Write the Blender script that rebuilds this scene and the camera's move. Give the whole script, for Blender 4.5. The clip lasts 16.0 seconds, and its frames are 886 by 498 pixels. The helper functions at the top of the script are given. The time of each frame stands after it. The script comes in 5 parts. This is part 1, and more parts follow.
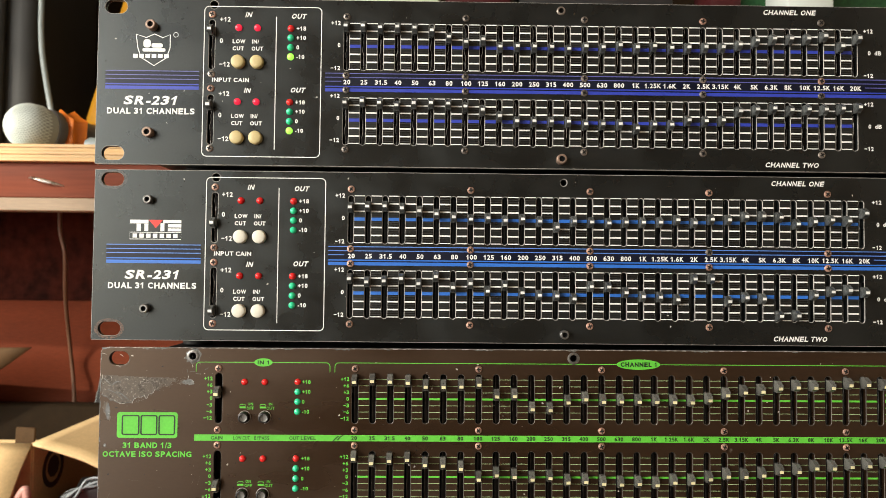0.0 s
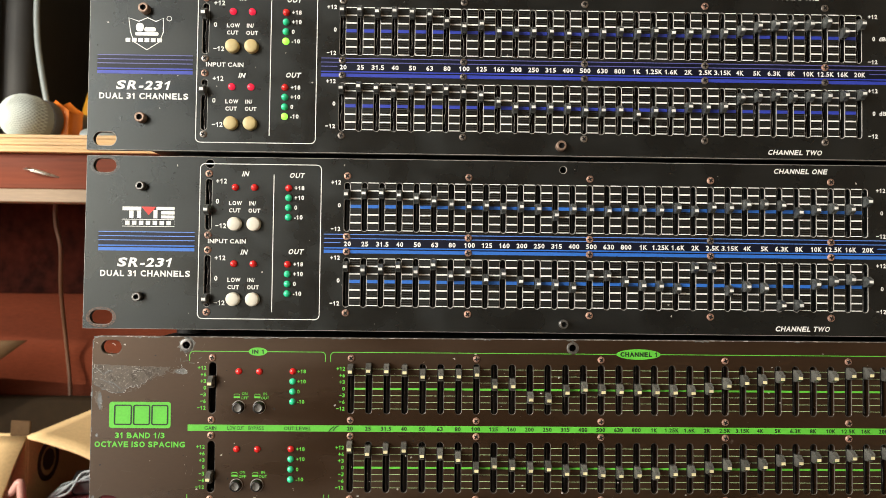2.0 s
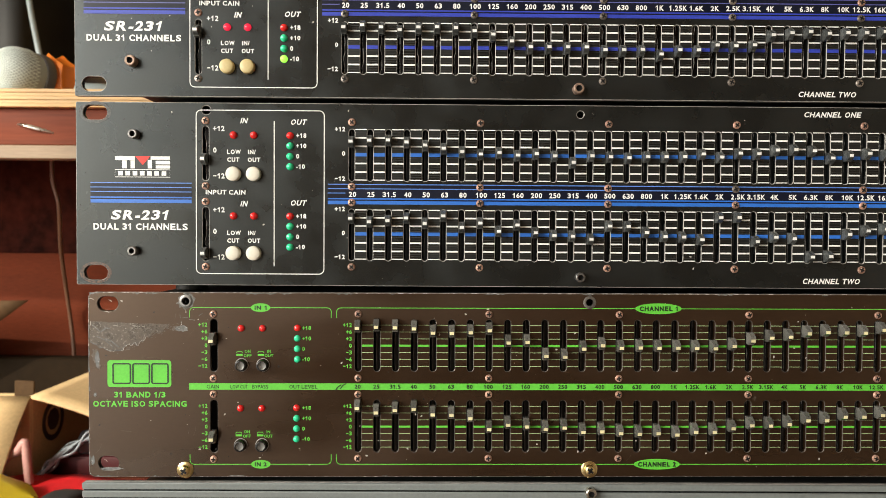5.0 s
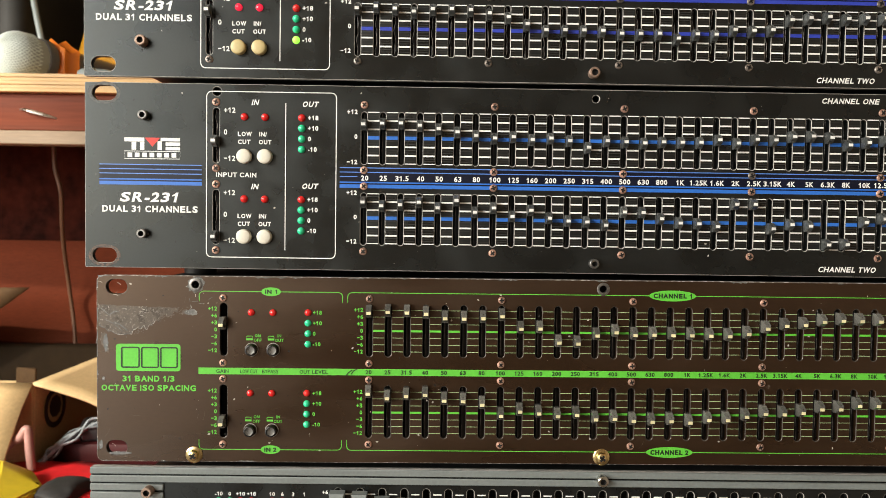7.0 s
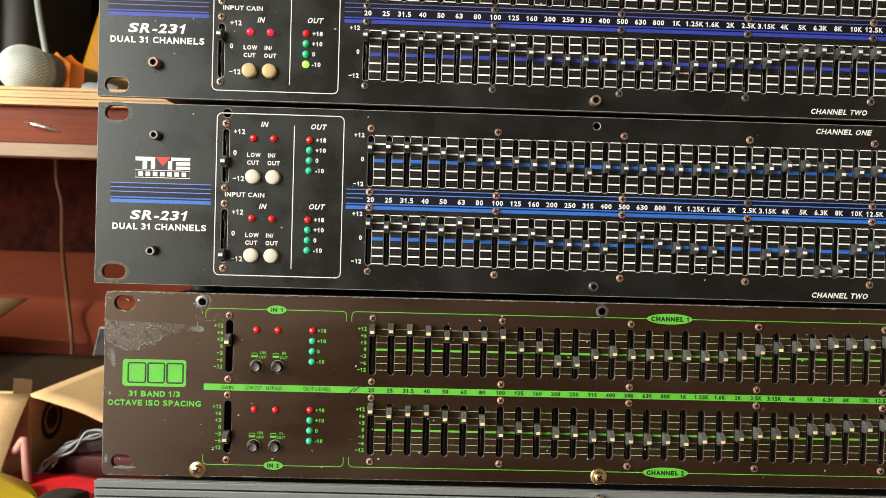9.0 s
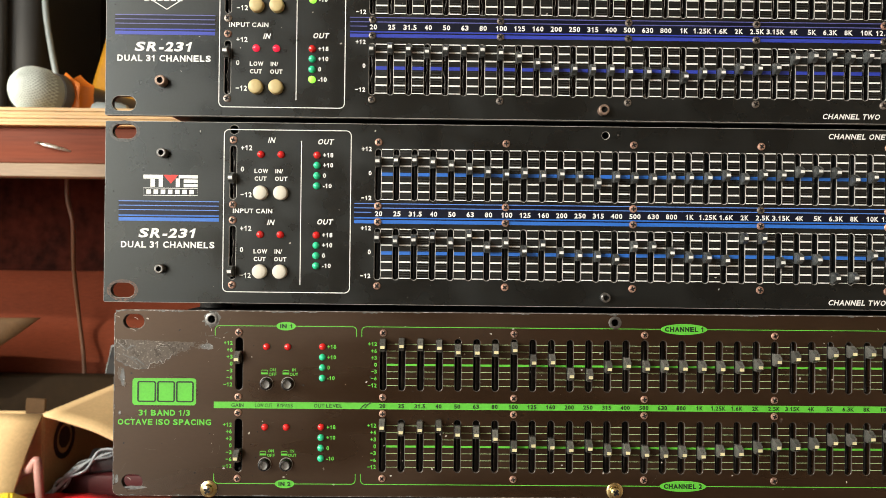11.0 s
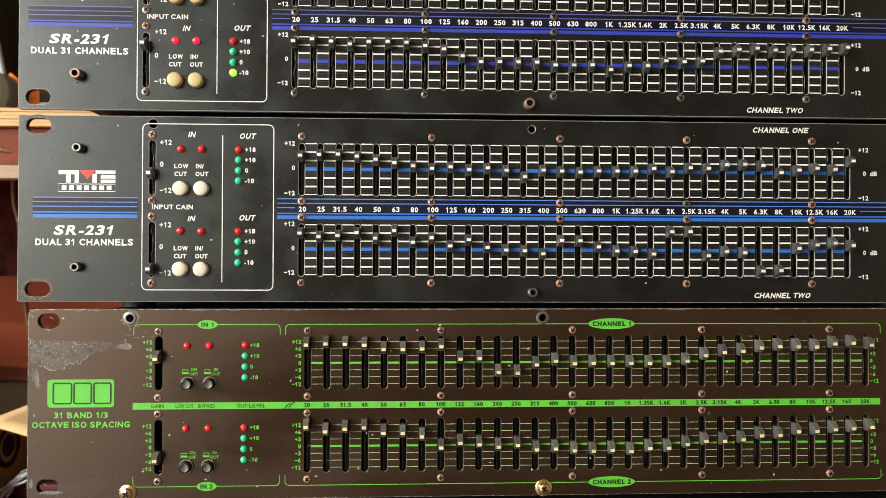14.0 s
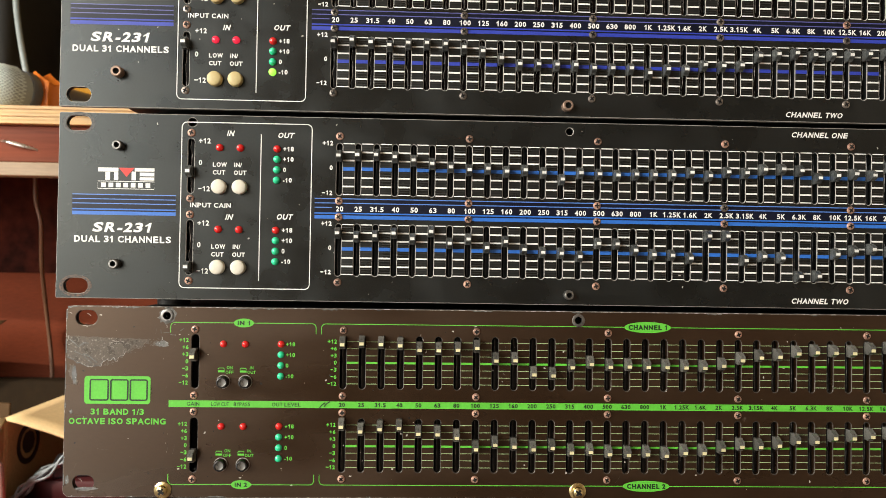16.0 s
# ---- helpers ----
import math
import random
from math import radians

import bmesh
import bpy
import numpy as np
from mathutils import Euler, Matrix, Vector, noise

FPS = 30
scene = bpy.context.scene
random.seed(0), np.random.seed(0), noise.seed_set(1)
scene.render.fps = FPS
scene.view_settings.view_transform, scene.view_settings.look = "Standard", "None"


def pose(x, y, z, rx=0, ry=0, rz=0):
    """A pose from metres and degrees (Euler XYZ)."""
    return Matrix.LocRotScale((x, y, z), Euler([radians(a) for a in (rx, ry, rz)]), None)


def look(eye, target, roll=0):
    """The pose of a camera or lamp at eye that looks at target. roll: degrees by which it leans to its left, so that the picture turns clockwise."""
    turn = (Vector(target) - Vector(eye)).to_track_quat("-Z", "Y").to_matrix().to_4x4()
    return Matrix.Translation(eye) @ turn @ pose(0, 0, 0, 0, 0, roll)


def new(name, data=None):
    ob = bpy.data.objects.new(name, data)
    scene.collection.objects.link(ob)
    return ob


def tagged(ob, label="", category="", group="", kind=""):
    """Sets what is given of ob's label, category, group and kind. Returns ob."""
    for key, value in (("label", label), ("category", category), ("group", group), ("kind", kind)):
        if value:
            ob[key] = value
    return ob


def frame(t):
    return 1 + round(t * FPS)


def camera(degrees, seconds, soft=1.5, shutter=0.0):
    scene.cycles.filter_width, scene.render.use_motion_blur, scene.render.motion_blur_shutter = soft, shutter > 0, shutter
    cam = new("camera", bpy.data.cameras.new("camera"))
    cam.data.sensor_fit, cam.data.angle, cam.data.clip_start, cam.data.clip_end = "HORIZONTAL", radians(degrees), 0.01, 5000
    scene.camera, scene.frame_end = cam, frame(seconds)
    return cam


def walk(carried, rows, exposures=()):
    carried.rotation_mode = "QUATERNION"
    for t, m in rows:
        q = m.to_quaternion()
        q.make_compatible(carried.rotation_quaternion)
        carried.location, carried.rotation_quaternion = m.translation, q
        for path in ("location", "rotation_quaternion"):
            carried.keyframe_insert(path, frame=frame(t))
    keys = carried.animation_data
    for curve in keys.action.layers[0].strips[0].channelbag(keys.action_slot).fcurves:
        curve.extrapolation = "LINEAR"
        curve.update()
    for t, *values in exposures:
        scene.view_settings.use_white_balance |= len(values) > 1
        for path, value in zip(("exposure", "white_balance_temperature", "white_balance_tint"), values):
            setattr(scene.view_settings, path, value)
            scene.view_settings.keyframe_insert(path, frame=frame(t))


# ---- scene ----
cam = camera(63.0, 16.0, soft=0.8)
cam.data.dof.use_dof, cam.data.dof.focus_distance, cam.data.dof.aperture_fstop = True, 0.355, 20.0
# seconds, eye in metres, yaw, pitch and roll in degrees
PATH = [
    (0, 0.17500, -0.37115, 1.03537, -0.516, 1.961, 0.573),
    (0.5, 0.17556, -0.37021, 1.03466, -0.537, 1.895, 0.628),
    (1, 0.17533, -0.36855, 1.03408, -0.697, 1.789, 0.617),
    (1.5, 0.17541, -0.36766, 1.03351, -0.744, 1.686, 0.617),
    (2, 0.17571, -0.36544, 1.03123, -0.620, 1.687, 0.679),
    (2.5, 0.17457, -0.36458, 1.03161, -0.589, 1.311, 0.688),
    (3, 0.17387, -0.36152, 1.03001, -0.639, 1.037, 0.630),
    (3.5, 0.17390, -0.35971, 1.02907, -0.688, 0.703, 0.611),
    (4, 0.17249, -0.35661, 1.02808, -0.636, 0.296, 0.581),
    (4.2, 0.17350, -0.35400, 1.02780, -0.560, -0.160, 0.540),
    (6.3, 0.16650, -0.34400, 1.02350, -0.400, -1.900, 0.300),
    (6.5, 0.16570, -0.34350, 1.02285, -0.347, -1.876, 0.352),
    (7, 0.16559, -0.34389, 1.02283, -0.551, -1.992, 0.819),
    (7.5, 0.17078, -0.34408, 1.02371, -0.978, -1.990, 0.962),
    (8, 0.16714, -0.34257, 1.02246, -1.071, -1.931, 1.212),
    (8.5, 0.16248, -0.34573, 1.02375, -1.246, -1.602, 1.678),
    (9, 0.16146, -0.35129, 1.02651, -0.935, -0.888, 1.622),
    (9.2, 0.15651, -0.35310, 1.02840, -0.521, -0.741, 1.441),
    (11.3, 0.16482, -0.34804, 1.02592, -0.195, 0.260, 0.583),
    (11.5, 0.17026, -0.34836, 1.02533, -0.382, 0.382, 0.629),
    (12, 0.17865, -0.34917, 1.02489, -1.098, 0.583, 0.510),
    (12.5, 0.18540, -0.34920, 1.02570, -1.644, 0.555, 0.454),
    (13, 0.18821, -0.34831, 1.02515, -2.032, 0.609, 0.296),
    (13.5, 0.18953, -0.34807, 1.02493, -2.089, 0.599, 0.155),
    (14, 0.18555, -0.34413, 1.02240, -2.065, 0.497, 0.234),
    (14.5, 0.18137, -0.33738, 1.01778, -1.802, 0.335, 0.373),
    (15, 0.17829, -0.34099, 1.01953, -1.725, 0.364, 0.681),
    (15.5, 0.17705, -0.34243, 1.02101, -1.683, 0.515, 0.853),
    (16, 0.17185, -0.34345, 1.02149, -1.463, 0.719, 0.938),
]
walk(cam, [(t, pose(x, y, z, 90 + pitch, 0, yaw) @ pose(0, 0, 0, 0, 0, roll)) for t, x, y, z, yaw, pitch, roll in PATH],
     exposures=[(0.0, 0.0), (16.0, 0.0)])

# ---- light ----
world = bpy.data.worlds.new("sky")
scene.world = world
world.use_nodes = True
sky = world.node_tree.nodes.new("ShaderNodeTexSky")
sky.sky_type, sky.sun_disc = "NISHITA", False
sky.sun_elevation, sky.sun_rotation = radians(29), radians(214)
world.node_tree.links.new(sky.outputs[0], world.node_tree.nodes["Background"].inputs[0])
world.node_tree.nodes["Background"].inputs[1].default_value = 0.1


def lamp(name, kind, m, strength, colour, size=1.0, height=1.0):
    data = bpy.data.lights.new(name, kind)
    data.energy, data.color = strength, colour
    if kind == "AREA":
        data.shape, data.size, data.size_y = "RECTANGLE", size, height
    else:
        data.angle = radians(size)
    ob = new(name, data)
    ob.matrix_world = m
    return ob


# daylight through the large west window and the south doorway, and sun that reaches the desk
lamp("window_light", "AREA", look((-1.42, -1.05, 1.55), (0.15, 0.0, 1.05)), 71, (1.0, 0.955, 0.86), 1.5, 1.1)
lamp("window_light", "AREA", look((-1.02, -1.86, 1.02), (0.05, 0.0, 1.02)), 12, (0.91, 0.95, 0.94), 0.75, 1.8)
lamp("sun", "SUN", look((-1.75, -1.78, 2.67), (-0.25, 0.42, 1.17)), 3.3, (1.0, 0.90, 0.74), 1.0)

# ---- materials ----
MM = 0.001


def surface(name, colour, rough=0.5, metal=0.0, vary=0.25, grain=600.0, patch=25.0, bump=0.0, stretch=(1, 1, 1), worn=None, wear=0.6,
            glow=None, power=0.0, coat=0.0, clear=0.0, spread=0.0, smudge=0.08, spec=0.5, tint=(1, 1, 1)):
    """A painted, wooden or metal surface with variation at two scales. worn: a second colour in patches from the amount wear on. spread: from one piece to the next."""
    m = bpy.data.materials.new(name)
    m.use_nodes = True
    tree = m.node_tree
    made, link = tree.nodes.new, tree.links.new
    shade = tree.nodes["Principled BSDF"]
    at = made("ShaderNodeTexCoord")
    place = made("ShaderNodeMapping")
    place.inputs["Scale"].default_value = stretch
    link(at.outputs["Object"], place.inputs[0])
    fine, broad = made("ShaderNodeTexNoise"), made("ShaderNodeTexNoise")
    for tex, scale, detail in ((fine, grain, 3), (broad, patch, 4)):
        tex.inputs["Scale"].default_value, tex.inputs["Detail"].default_value = scale, detail
        link(place.outputs[0], tex.inputs["Vector"])
    both = made("ShaderNodeMath")
    both.operation = "ADD"
    link(fine.outputs[0], both.inputs[0])
    link(broad.outputs[0], both.inputs[1])
    ramp = made("ShaderNodeMapRange")
    ramp.inputs["From Min"].default_value, ramp.inputs["From Max"].default_value = 0.6, 1.4
    ramp.inputs["To Min"].default_value, ramp.inputs["To Max"].default_value = 1 - vary, 1 + vary
    link(both.outputs[0], ramp.inputs[0])
    scaled = made("ShaderNodeVectorMath")
    scaled.operation = "SCALE"
    scaled.inputs[0].default_value = colour
    link(ramp.outputs[0], scaled.inputs["Scale"])
    out = scaled.outputs[0]
    if spread:
        info = made("ShaderNodeObjectInfo")
        each = made("ShaderNodeMapRange")
        each.inputs["To Min"].default_value, each.inputs["To Max"].default_value = 1 - spread, 1 + spread
        link(info.outputs["Random"], each.inputs[0])
        again = made("ShaderNodeVectorMath")
        again.operation = "SCALE"
        link(out, again.inputs[0])
        link(each.outputs[0], again.inputs["Scale"])
        out = again.outputs[0]
    if worn:
        blot = made("ShaderNodeTexNoise")
        blot.inputs["Scale"].default_value, blot.inputs["Detail"].default_value = patch * 6, 6
        link(at.outputs["Object"], blot.inputs["Vector"])
        edge = made("ShaderNodeMapRange")
        edge.inputs["From Min"].default_value, edge.inputs["From Max"].default_value = wear, wear + 0.06
        link(blot.outputs[0], edge.inputs[0])
        mix = made("ShaderNodeMix")
        mix.data_type = "RGBA"
        link(edge.outputs[0], mix.inputs["Factor"])
        link(out, mix.inputs["A"])
        mix.inputs["B"].default_value = (*worn, 1)
        out = mix.outputs["Result"]
    link(out, shade.inputs["Base Color"])
    gloss = made("ShaderNodeMapRange")
    gloss.inputs["From Min"].default_value, gloss.inputs["From Max"].default_value = 0.3, 0.7
    gloss.inputs["To Min"].default_value, gloss.inputs["To Max"].default_value = max(rough - smudge, 0.02), min(rough + smudge, 1)
    link(broad.outputs[0], gloss.inputs[0])
    link(gloss.outputs[0], shade.inputs["Roughness"])
    shade.inputs["Metallic"].default_value = metal
    shade.inputs["Specular IOR Level"].default_value = spec
    shade.inputs["Specular Tint"].default_value = (*tint, 1)
    shade.inputs["Coat Weight"].default_value = coat
    shade.inputs["Transmission Weight"].default_value = clear
    if bump:
        relief = made("ShaderNodeBump")
        relief.inputs["Strength"].default_value, relief.inputs["Distance"].default_value = bump, 0.0004
        link(fine.outputs[0], relief.inputs["Height"])
        link(relief.outputs[0], shade.inputs["Normal"])
    if glow:
        shade.inputs["Emission Color"].default_value, shade.inputs["Emission Strength"].default_value = (*glow, 1), power
    return m


BLACK = surface("black_satin_paint", (0.0070, 0.0076, 0.0075), 0.30, tint=(0.94, 1.0, 0.985), vary=0.40, grain=900, patch=48, bump=0.025, worn=(0.05, 0.05, 0.048), wear=0.72, smudge=0.13)
BROWN = surface("brown_black_brushed_paint", (0.0165, 0.0088, 0.0045), 0.31, spec=0.80, tint=(1.0, 0.74, 0.57), vary=0.30, grain=500, patch=20, bump=0.02, stretch=(0.6, 1, 1.6), worn=(0.10, 0.08, 0.065), wear=0.73, smudge=0.14)
RIM = surface("bare_cut_edge", (0.32, 0.31, 0.29), 0.55, spec=0.25, vary=0.4, grain=500, patch=90)
RIM_BROWN = surface("thinly_painted_cut_edge", (0.085, 0.075, 0.065), 0.30, metal=0.3, vary=0.5, grain=500, patch=90)
CHIPPED = surface("chipped_edge", (0.15, 0.135, 0.12), 0.35, vary=0.6, grain=700, patch=70, worn=(0.50, 0.48, 0.45), wear=0.52)
GREY = surface("grey_green_paint", (0.17, 0.19, 0.185), 0.45, vary=0.15, grain=700, patch=30, bump=0.05, worn=(0.35, 0.36, 0.35), wear=0.74)
DARK = surface("dark_inside", (0.010, 0.010, 0.010), 0.7, vary=0.3)
STEEL = surface("black_steel", (0.02, 0.02, 0.02), 0.5, vary=0.3, bump=0.05)
LIP_GLOSS = surface("glossy_brown_black_film", (0.014, 0.010, 0.008), 0.20, vary=0.4, grain=500, patch=150)
# paler colours for a bead that stands in for glints on the lip edges
LIP_GLINT = surface("lip_edge_glint", (0.20, 0.19, 0.175), 0.22, vary=0.5, grain=700, patch=200)
LIP_GLINT_DIM = surface("dim_lip_edge_glint", (0.045, 0.034, 0.028), 0.25, vary=0.6, grain=700, patch=200)
FELT = surface("black_dust_lip", (0.004, 0.0038, 0.0035), 0.45, vary=0.5, grain=500, patch=150)
WHITE = surface("white_print", (0.80, 0.80, 0.78), 0.5, vary=0.08, grain=900, patch=80)
FINE_GREY = surface("thin_grey_print", (0.021, 0.021, 0.020), 0.45, vary=0.3, grain=900, patch=80)
BLUE = surface("bright_blue_print", (0.025, 0.145, 0.55), 0.42, vary=0.12, grain=900, patch=60)
GROUND = surface("dark_blue_print", (0.003, 0.005, 0.016), 0.4, spec=0.3, vary=0.3)
NAVY = surface("deep_blue_print", (0.026, 0.048, 0.39), 0.45, vary=0.12, grain=900, patch=60)
PALE_BLUE = surface("fine_blue_print", (0.10, 0.24, 0.66), 0.45, vary=0.12)
PALE_NAVY = surface("fine_violet_print", (0.10, 0.11, 0.34), 0.45, vary=0.12)
GREEN = surface("green_print", (0.11, 0.52, 0.045), 0.5, vary=0.15, grain=900, patch=60)
RED_INK = surface("red_print", (0.75, 0.03, 0.02), 0.5, vary=0.1)
GREEN_FINE = surface("fine_green_print", (0.40, 0.58, 0.29), 0.5, vary=0.2)
INK = surface("dark_print", (0.010, 0.024, 0.008), 0.5, vary=0.2)
KNOB = surface("dark_knob_plastic", (0.066, 0.071, 0.069), 0.27, vary=0.25, grain=1500, patch=200, bump=0.05, worn=(0.15, 0.14, 0.12), wear=0.66, spread=0.3)
KNOB_OLD = surface("worn_knob_plastic", (0.105, 0.104, 0.094), 0.19, vary=0.3, grain=1500, patch=200, bump=0.05, worn=(0.05, 0.05, 0.045), wear=0.60, spread=0.3)
POINTER = surface("white_pointer", (0.75, 0.75, 0.72), 0.45, vary=0.12, spread=0.12)
POINTER_OLD = surface("yellowed_pointer", (0.68, 0.62, 0.36), 0.45, vary=0.15, spread=0.15)
RUST = surface("rusty_screw", (0.40, 0.225, 0.165), 0.42, metal=0.45, vary=0.45, grain=900, patch=300, bump=0.2, worn=(0.62, 0.52, 0.44), wear=0.56, spread=0.3)
DULL = surface("dull_black_screw", (0.24, 0.21, 0.185), 0.32, metal=0.7, vary=0.4, grain=900, patch=300, bump=0.15, worn=(0.45, 0.36, 0.30), wear=0.62, spread=0.3)
NICKEL = surface("nickel_bolt", (0.62, 0.60, 0.54), 0.28, metal=1.0, vary=0.25, grain=600, patch=200, bump=0.1)
BRASS = surface("brassy_screw", (0.70, 0.56, 0.28), 0.28, metal=1.0, vary=0.25, grain=600, patch=200, bump=0.1)
WORN_STEEL = surface("worn_steel_bolt", (0.20, 0.195, 0.185), 0.36, metal=0.8, vary=0.45, grain=900, patch=300, bump=0.15)
OLD_BOLT = surface("brown_rusted_bolt", (0.30, 0.21, 0.16), 0.5, metal=0.6, vary=0.4, grain=900, patch=250, bump=0.2)
HOLE = surface("dark_recess", (0.008, 0.007, 0.006), 0.7, vary=0.2)
RED_LED = surface("red_lens", (0.72, 0.02, 0.02), 0.12, vary=0.1, coat=0.6)
GREEN_LED = surface("green_lens", (0.03, 0.62, 0.30), 0.12, vary=0.1, coat=0.6)
RED_LIT = surface("lit_red_lens", (0.75, 0.015, 0.03), 0.12, vary=0.05, glow=(1.0, 0.03, 0.09), power=0.6, coat=0.6)
GREEN_LIT = surface("lit_green_lens", (0.3, 0.8, 0.1), 0.15, vary=0.05, glow=(0.36, 1.0, 0.08), power=1.1)
CREAM = surface("cream_button", (0.66, 0.63, 0.53), 0.35, vary=0.08, grain=500, patch=90)
TAN = surface("yellowed_button", (0.52, 0.42, 0.20), 0.35, vary=0.10, grain=500, patch=90)
TAPE = surface("tape_residue", (0.072, 0.058, 0.046), 0.30, spec=0.5, tint=(1.0, 0.92, 0.84), vary=0.65, grain=1400, patch=160, bump=0.25, worn=(0.22, 0.195, 0.165), wear=0.585)
FILM = surface("glossy_grey_film", (0.13, 0.13, 0.125), 0.22, vary=0.5, grain=500, patch=120, bump=0.1, worn=(0.36, 0.36, 0.34), wear=0.60)
BUTTON = surface("glossy_black_plastic", (0.012, 0.012, 0.012), 0.16, vary=0.2)
BUTTON_FACE = surface("worn_button_face", (0.13, 0.125, 0.115), 0.25, metal=0.5, vary=0.25, grain=900, patch=200)

CHIP = surface("bare_fleck", (0.42, 0.39, 0.35), 0.5, vary=0.3)
RUST_STAIN = surface("rusty_grime", (0.10, 0.055, 0.035), 0.5, vary=0.5, grain=600, patch=150, worn=(0.02, 0.018, 0.016), wear=0.5)
GRIME = surface("grey_grime", (0.05, 0.048, 0.044), 0.45, vary=0.5, grain=600, patch=150, worn=(0.014, 0.013, 0.012), wear=0.5)

# ---- mesh tools ----
UPRIGHT = Matrix.Rotation(radians(90), 4, "X")


def finish(bm, name, mats, smooth=None):
    mesh = bpy.data.meshes.new(name)
    bmesh.ops.recalc_face_normals(bm, faces=bm.faces)
    bm.to_mesh(mesh)
    bm.free()
    for m in mats if isinstance(mats, (list, tuple)) else [mats]:
        mesh.materials.append(m)
    if smooth is not None:
        mesh.shade_smooth()
        mesh.set_sharp_from_angle(angle=radians(smooth))
    return mesh


def put(name, mesh, parent=None, at=(0, 0, 0), turn=(0, 0, 0), label="", size=None):
    ob = new(name, mesh)
    ob.parent = parent
    ob.location = at
    ob.rotation_euler = [radians(a) for a in turn]
    if size:
        ob.scale = size
    return tagged(ob, label)


def thing(name, at, label, category, group="", turn=(0, 0, 0), kind=""):
    ob = new(name)
    ob.location, ob.rotation_euler = at, [radians(a) for a in turn]
    ob.empty_display_size = 0.02
    return tagged(ob, label, category, group, kind)


def add_box(bm, lo, hi, bevel=0.0, slot=0, steps=1):
    made = bmesh.ops.create_cube(bm, size=1)["verts"]
    mid, size = (Vector(lo) + Vector(hi)) / 2, Vector(hi) - Vector(lo)
    for v in made:
        v.co = Vector((v.co.x * size.x, v.co.y * size.y, v.co.z * size.z)) + mid
    faces = list({f for v in made for f in v.link_faces})
    for f in faces:
        f.material_index = slot
    if bevel:
        edges = list({e for v in made for e in v.link_edges})
        bmesh.ops.bevel(bm, geom=edges, offset=bevel, segments=steps, profile=0.5, affect="EDGES")
    return faces


def block(name, lo, hi, mat, bevel=0.0, steps=1):
    bm = bmesh.new()
    add_box(bm, lo, hi, bevel, 0, steps)
    return finish(bm, name, mat, 40 if bevel else None)


def add_lathe(bm, profile, count=16, slot=0):
    """A turned body about the axis that points out of the panel (-y): profile rows of radius and height out of it."""
    rings = []
    for r, h in profile:
        if r < 1e-7:
            rings.append([bm.verts.new((0, -h, 0))])
        else:
            rings.append([bm.verts.new((r * math.cos(2 * math.pi * k / count), -h, r * math.sin(2 * math.pi * k / count))) for k in range(count)])
    for a, b in zip(rings, rings[1:]):
        for k in range(count):
            n = (k + 1) % count
            corners = [a[0]] if len(a) == 1 else [a[k], a[n]]
            corners += [b[0]] if len(b) == 1 else [b[n], b[k]]
            bm.faces.new(corners).material_index = slot
    return rings


def lathe(name, profile, mat, count=16, smooth=35):
    bm = bmesh.new()
    add_lathe(bm, [(r * MM, h * MM) for r, h in profile], count)
    return finish(bm, name, mat, smooth)


def add_tube(bm, points, radius, count=8, slot=0, taper=None):
    """A cord through the points."""
    pts = [Vector(p) for p in points]
    rings = []
    for k, p in enumerate(pts):
        way = (pts[min(k + 1, len(pts) - 1)] - pts[max(k - 1, 0)]).normalized()
        side = way.cross(Vector((0.3, 0.2, 0.93))).normalized()
        up = way.cross(side)
        r = radius * (taper[k] if taper else 1)
        rings.append([bm.verts.new(p + r * (math.cos(2 * math.pi * j / count) * side + math.sin(2 * math.pi * j / count) * up)) for j in range(count)])
    for a, b in zip(rings, rings[1:]):
        for j in range(count):
            bm.faces.new([a[j], a[(j + 1) % count], b[(j + 1) % count], b[j]]).material_index = slot
    bm.faces.new(rings[0][::-1]).material_index = slot
    bm.faces.new(rings[-1]).material_index = slot


def smooth_line(points, steps=8):
    """A Catmull-Rom line through the points."""
    pts = [Vector(p) for p in points]
    pts = [2 * pts[0] - pts[1], *pts, 2 * pts[-1] - pts[-2]]
    out = []
    for a, b, c, d in zip(pts, pts[1:], pts[2:], pts[3:]):
        for k in range(steps):
            t = k / steps
            out.append(0.5 * (2 * b + (c - a) * t + (2 * a - 5 * b + 4 * c - d) * t * t + (3 * b - a - 3 * c + d) * t ** 3))
    return [*out, pts[-2]]


def rounded(x0, y0, x1, y1, r, steps=5):
    """A rounded rectangle as a closed line, in the panel's millimetres."""
    out = []
    for cx, cy, a in ((x1 - r, y1 - r, 0), (x0 + r, y1 - r, 90), (x0 + r, y0 + r, 180), (x1 - r, y0 + r, 270)):
        for k in range(steps + 1):
            b = radians(a + 90 * k / steps)
            out.append((cx + r * math.cos(b), cy + r * math.sin(b)))
    return out


def circle(cx, cy, r, n=18, ry=None):
    return [(cx + r * math.cos(2 * math.pi * k / n), cy + (ry or r) * math.sin(2 * math.pi * k / n)) for k in range(n)]


def evaluated(data, name):
    """The mesh of a curve or a text, standing upright and facing -y."""
    ob = new(name, data)
    bpy.context.view_layer.update()
    mesh = bpy.data.meshes.new_from_object(ob.evaluated_get(bpy.context.evaluated_depsgraph_get()))
    bpy.data.objects.remove(ob)
    mesh.transform(UPRIGHT)
    mesh.name = name
    return mesh


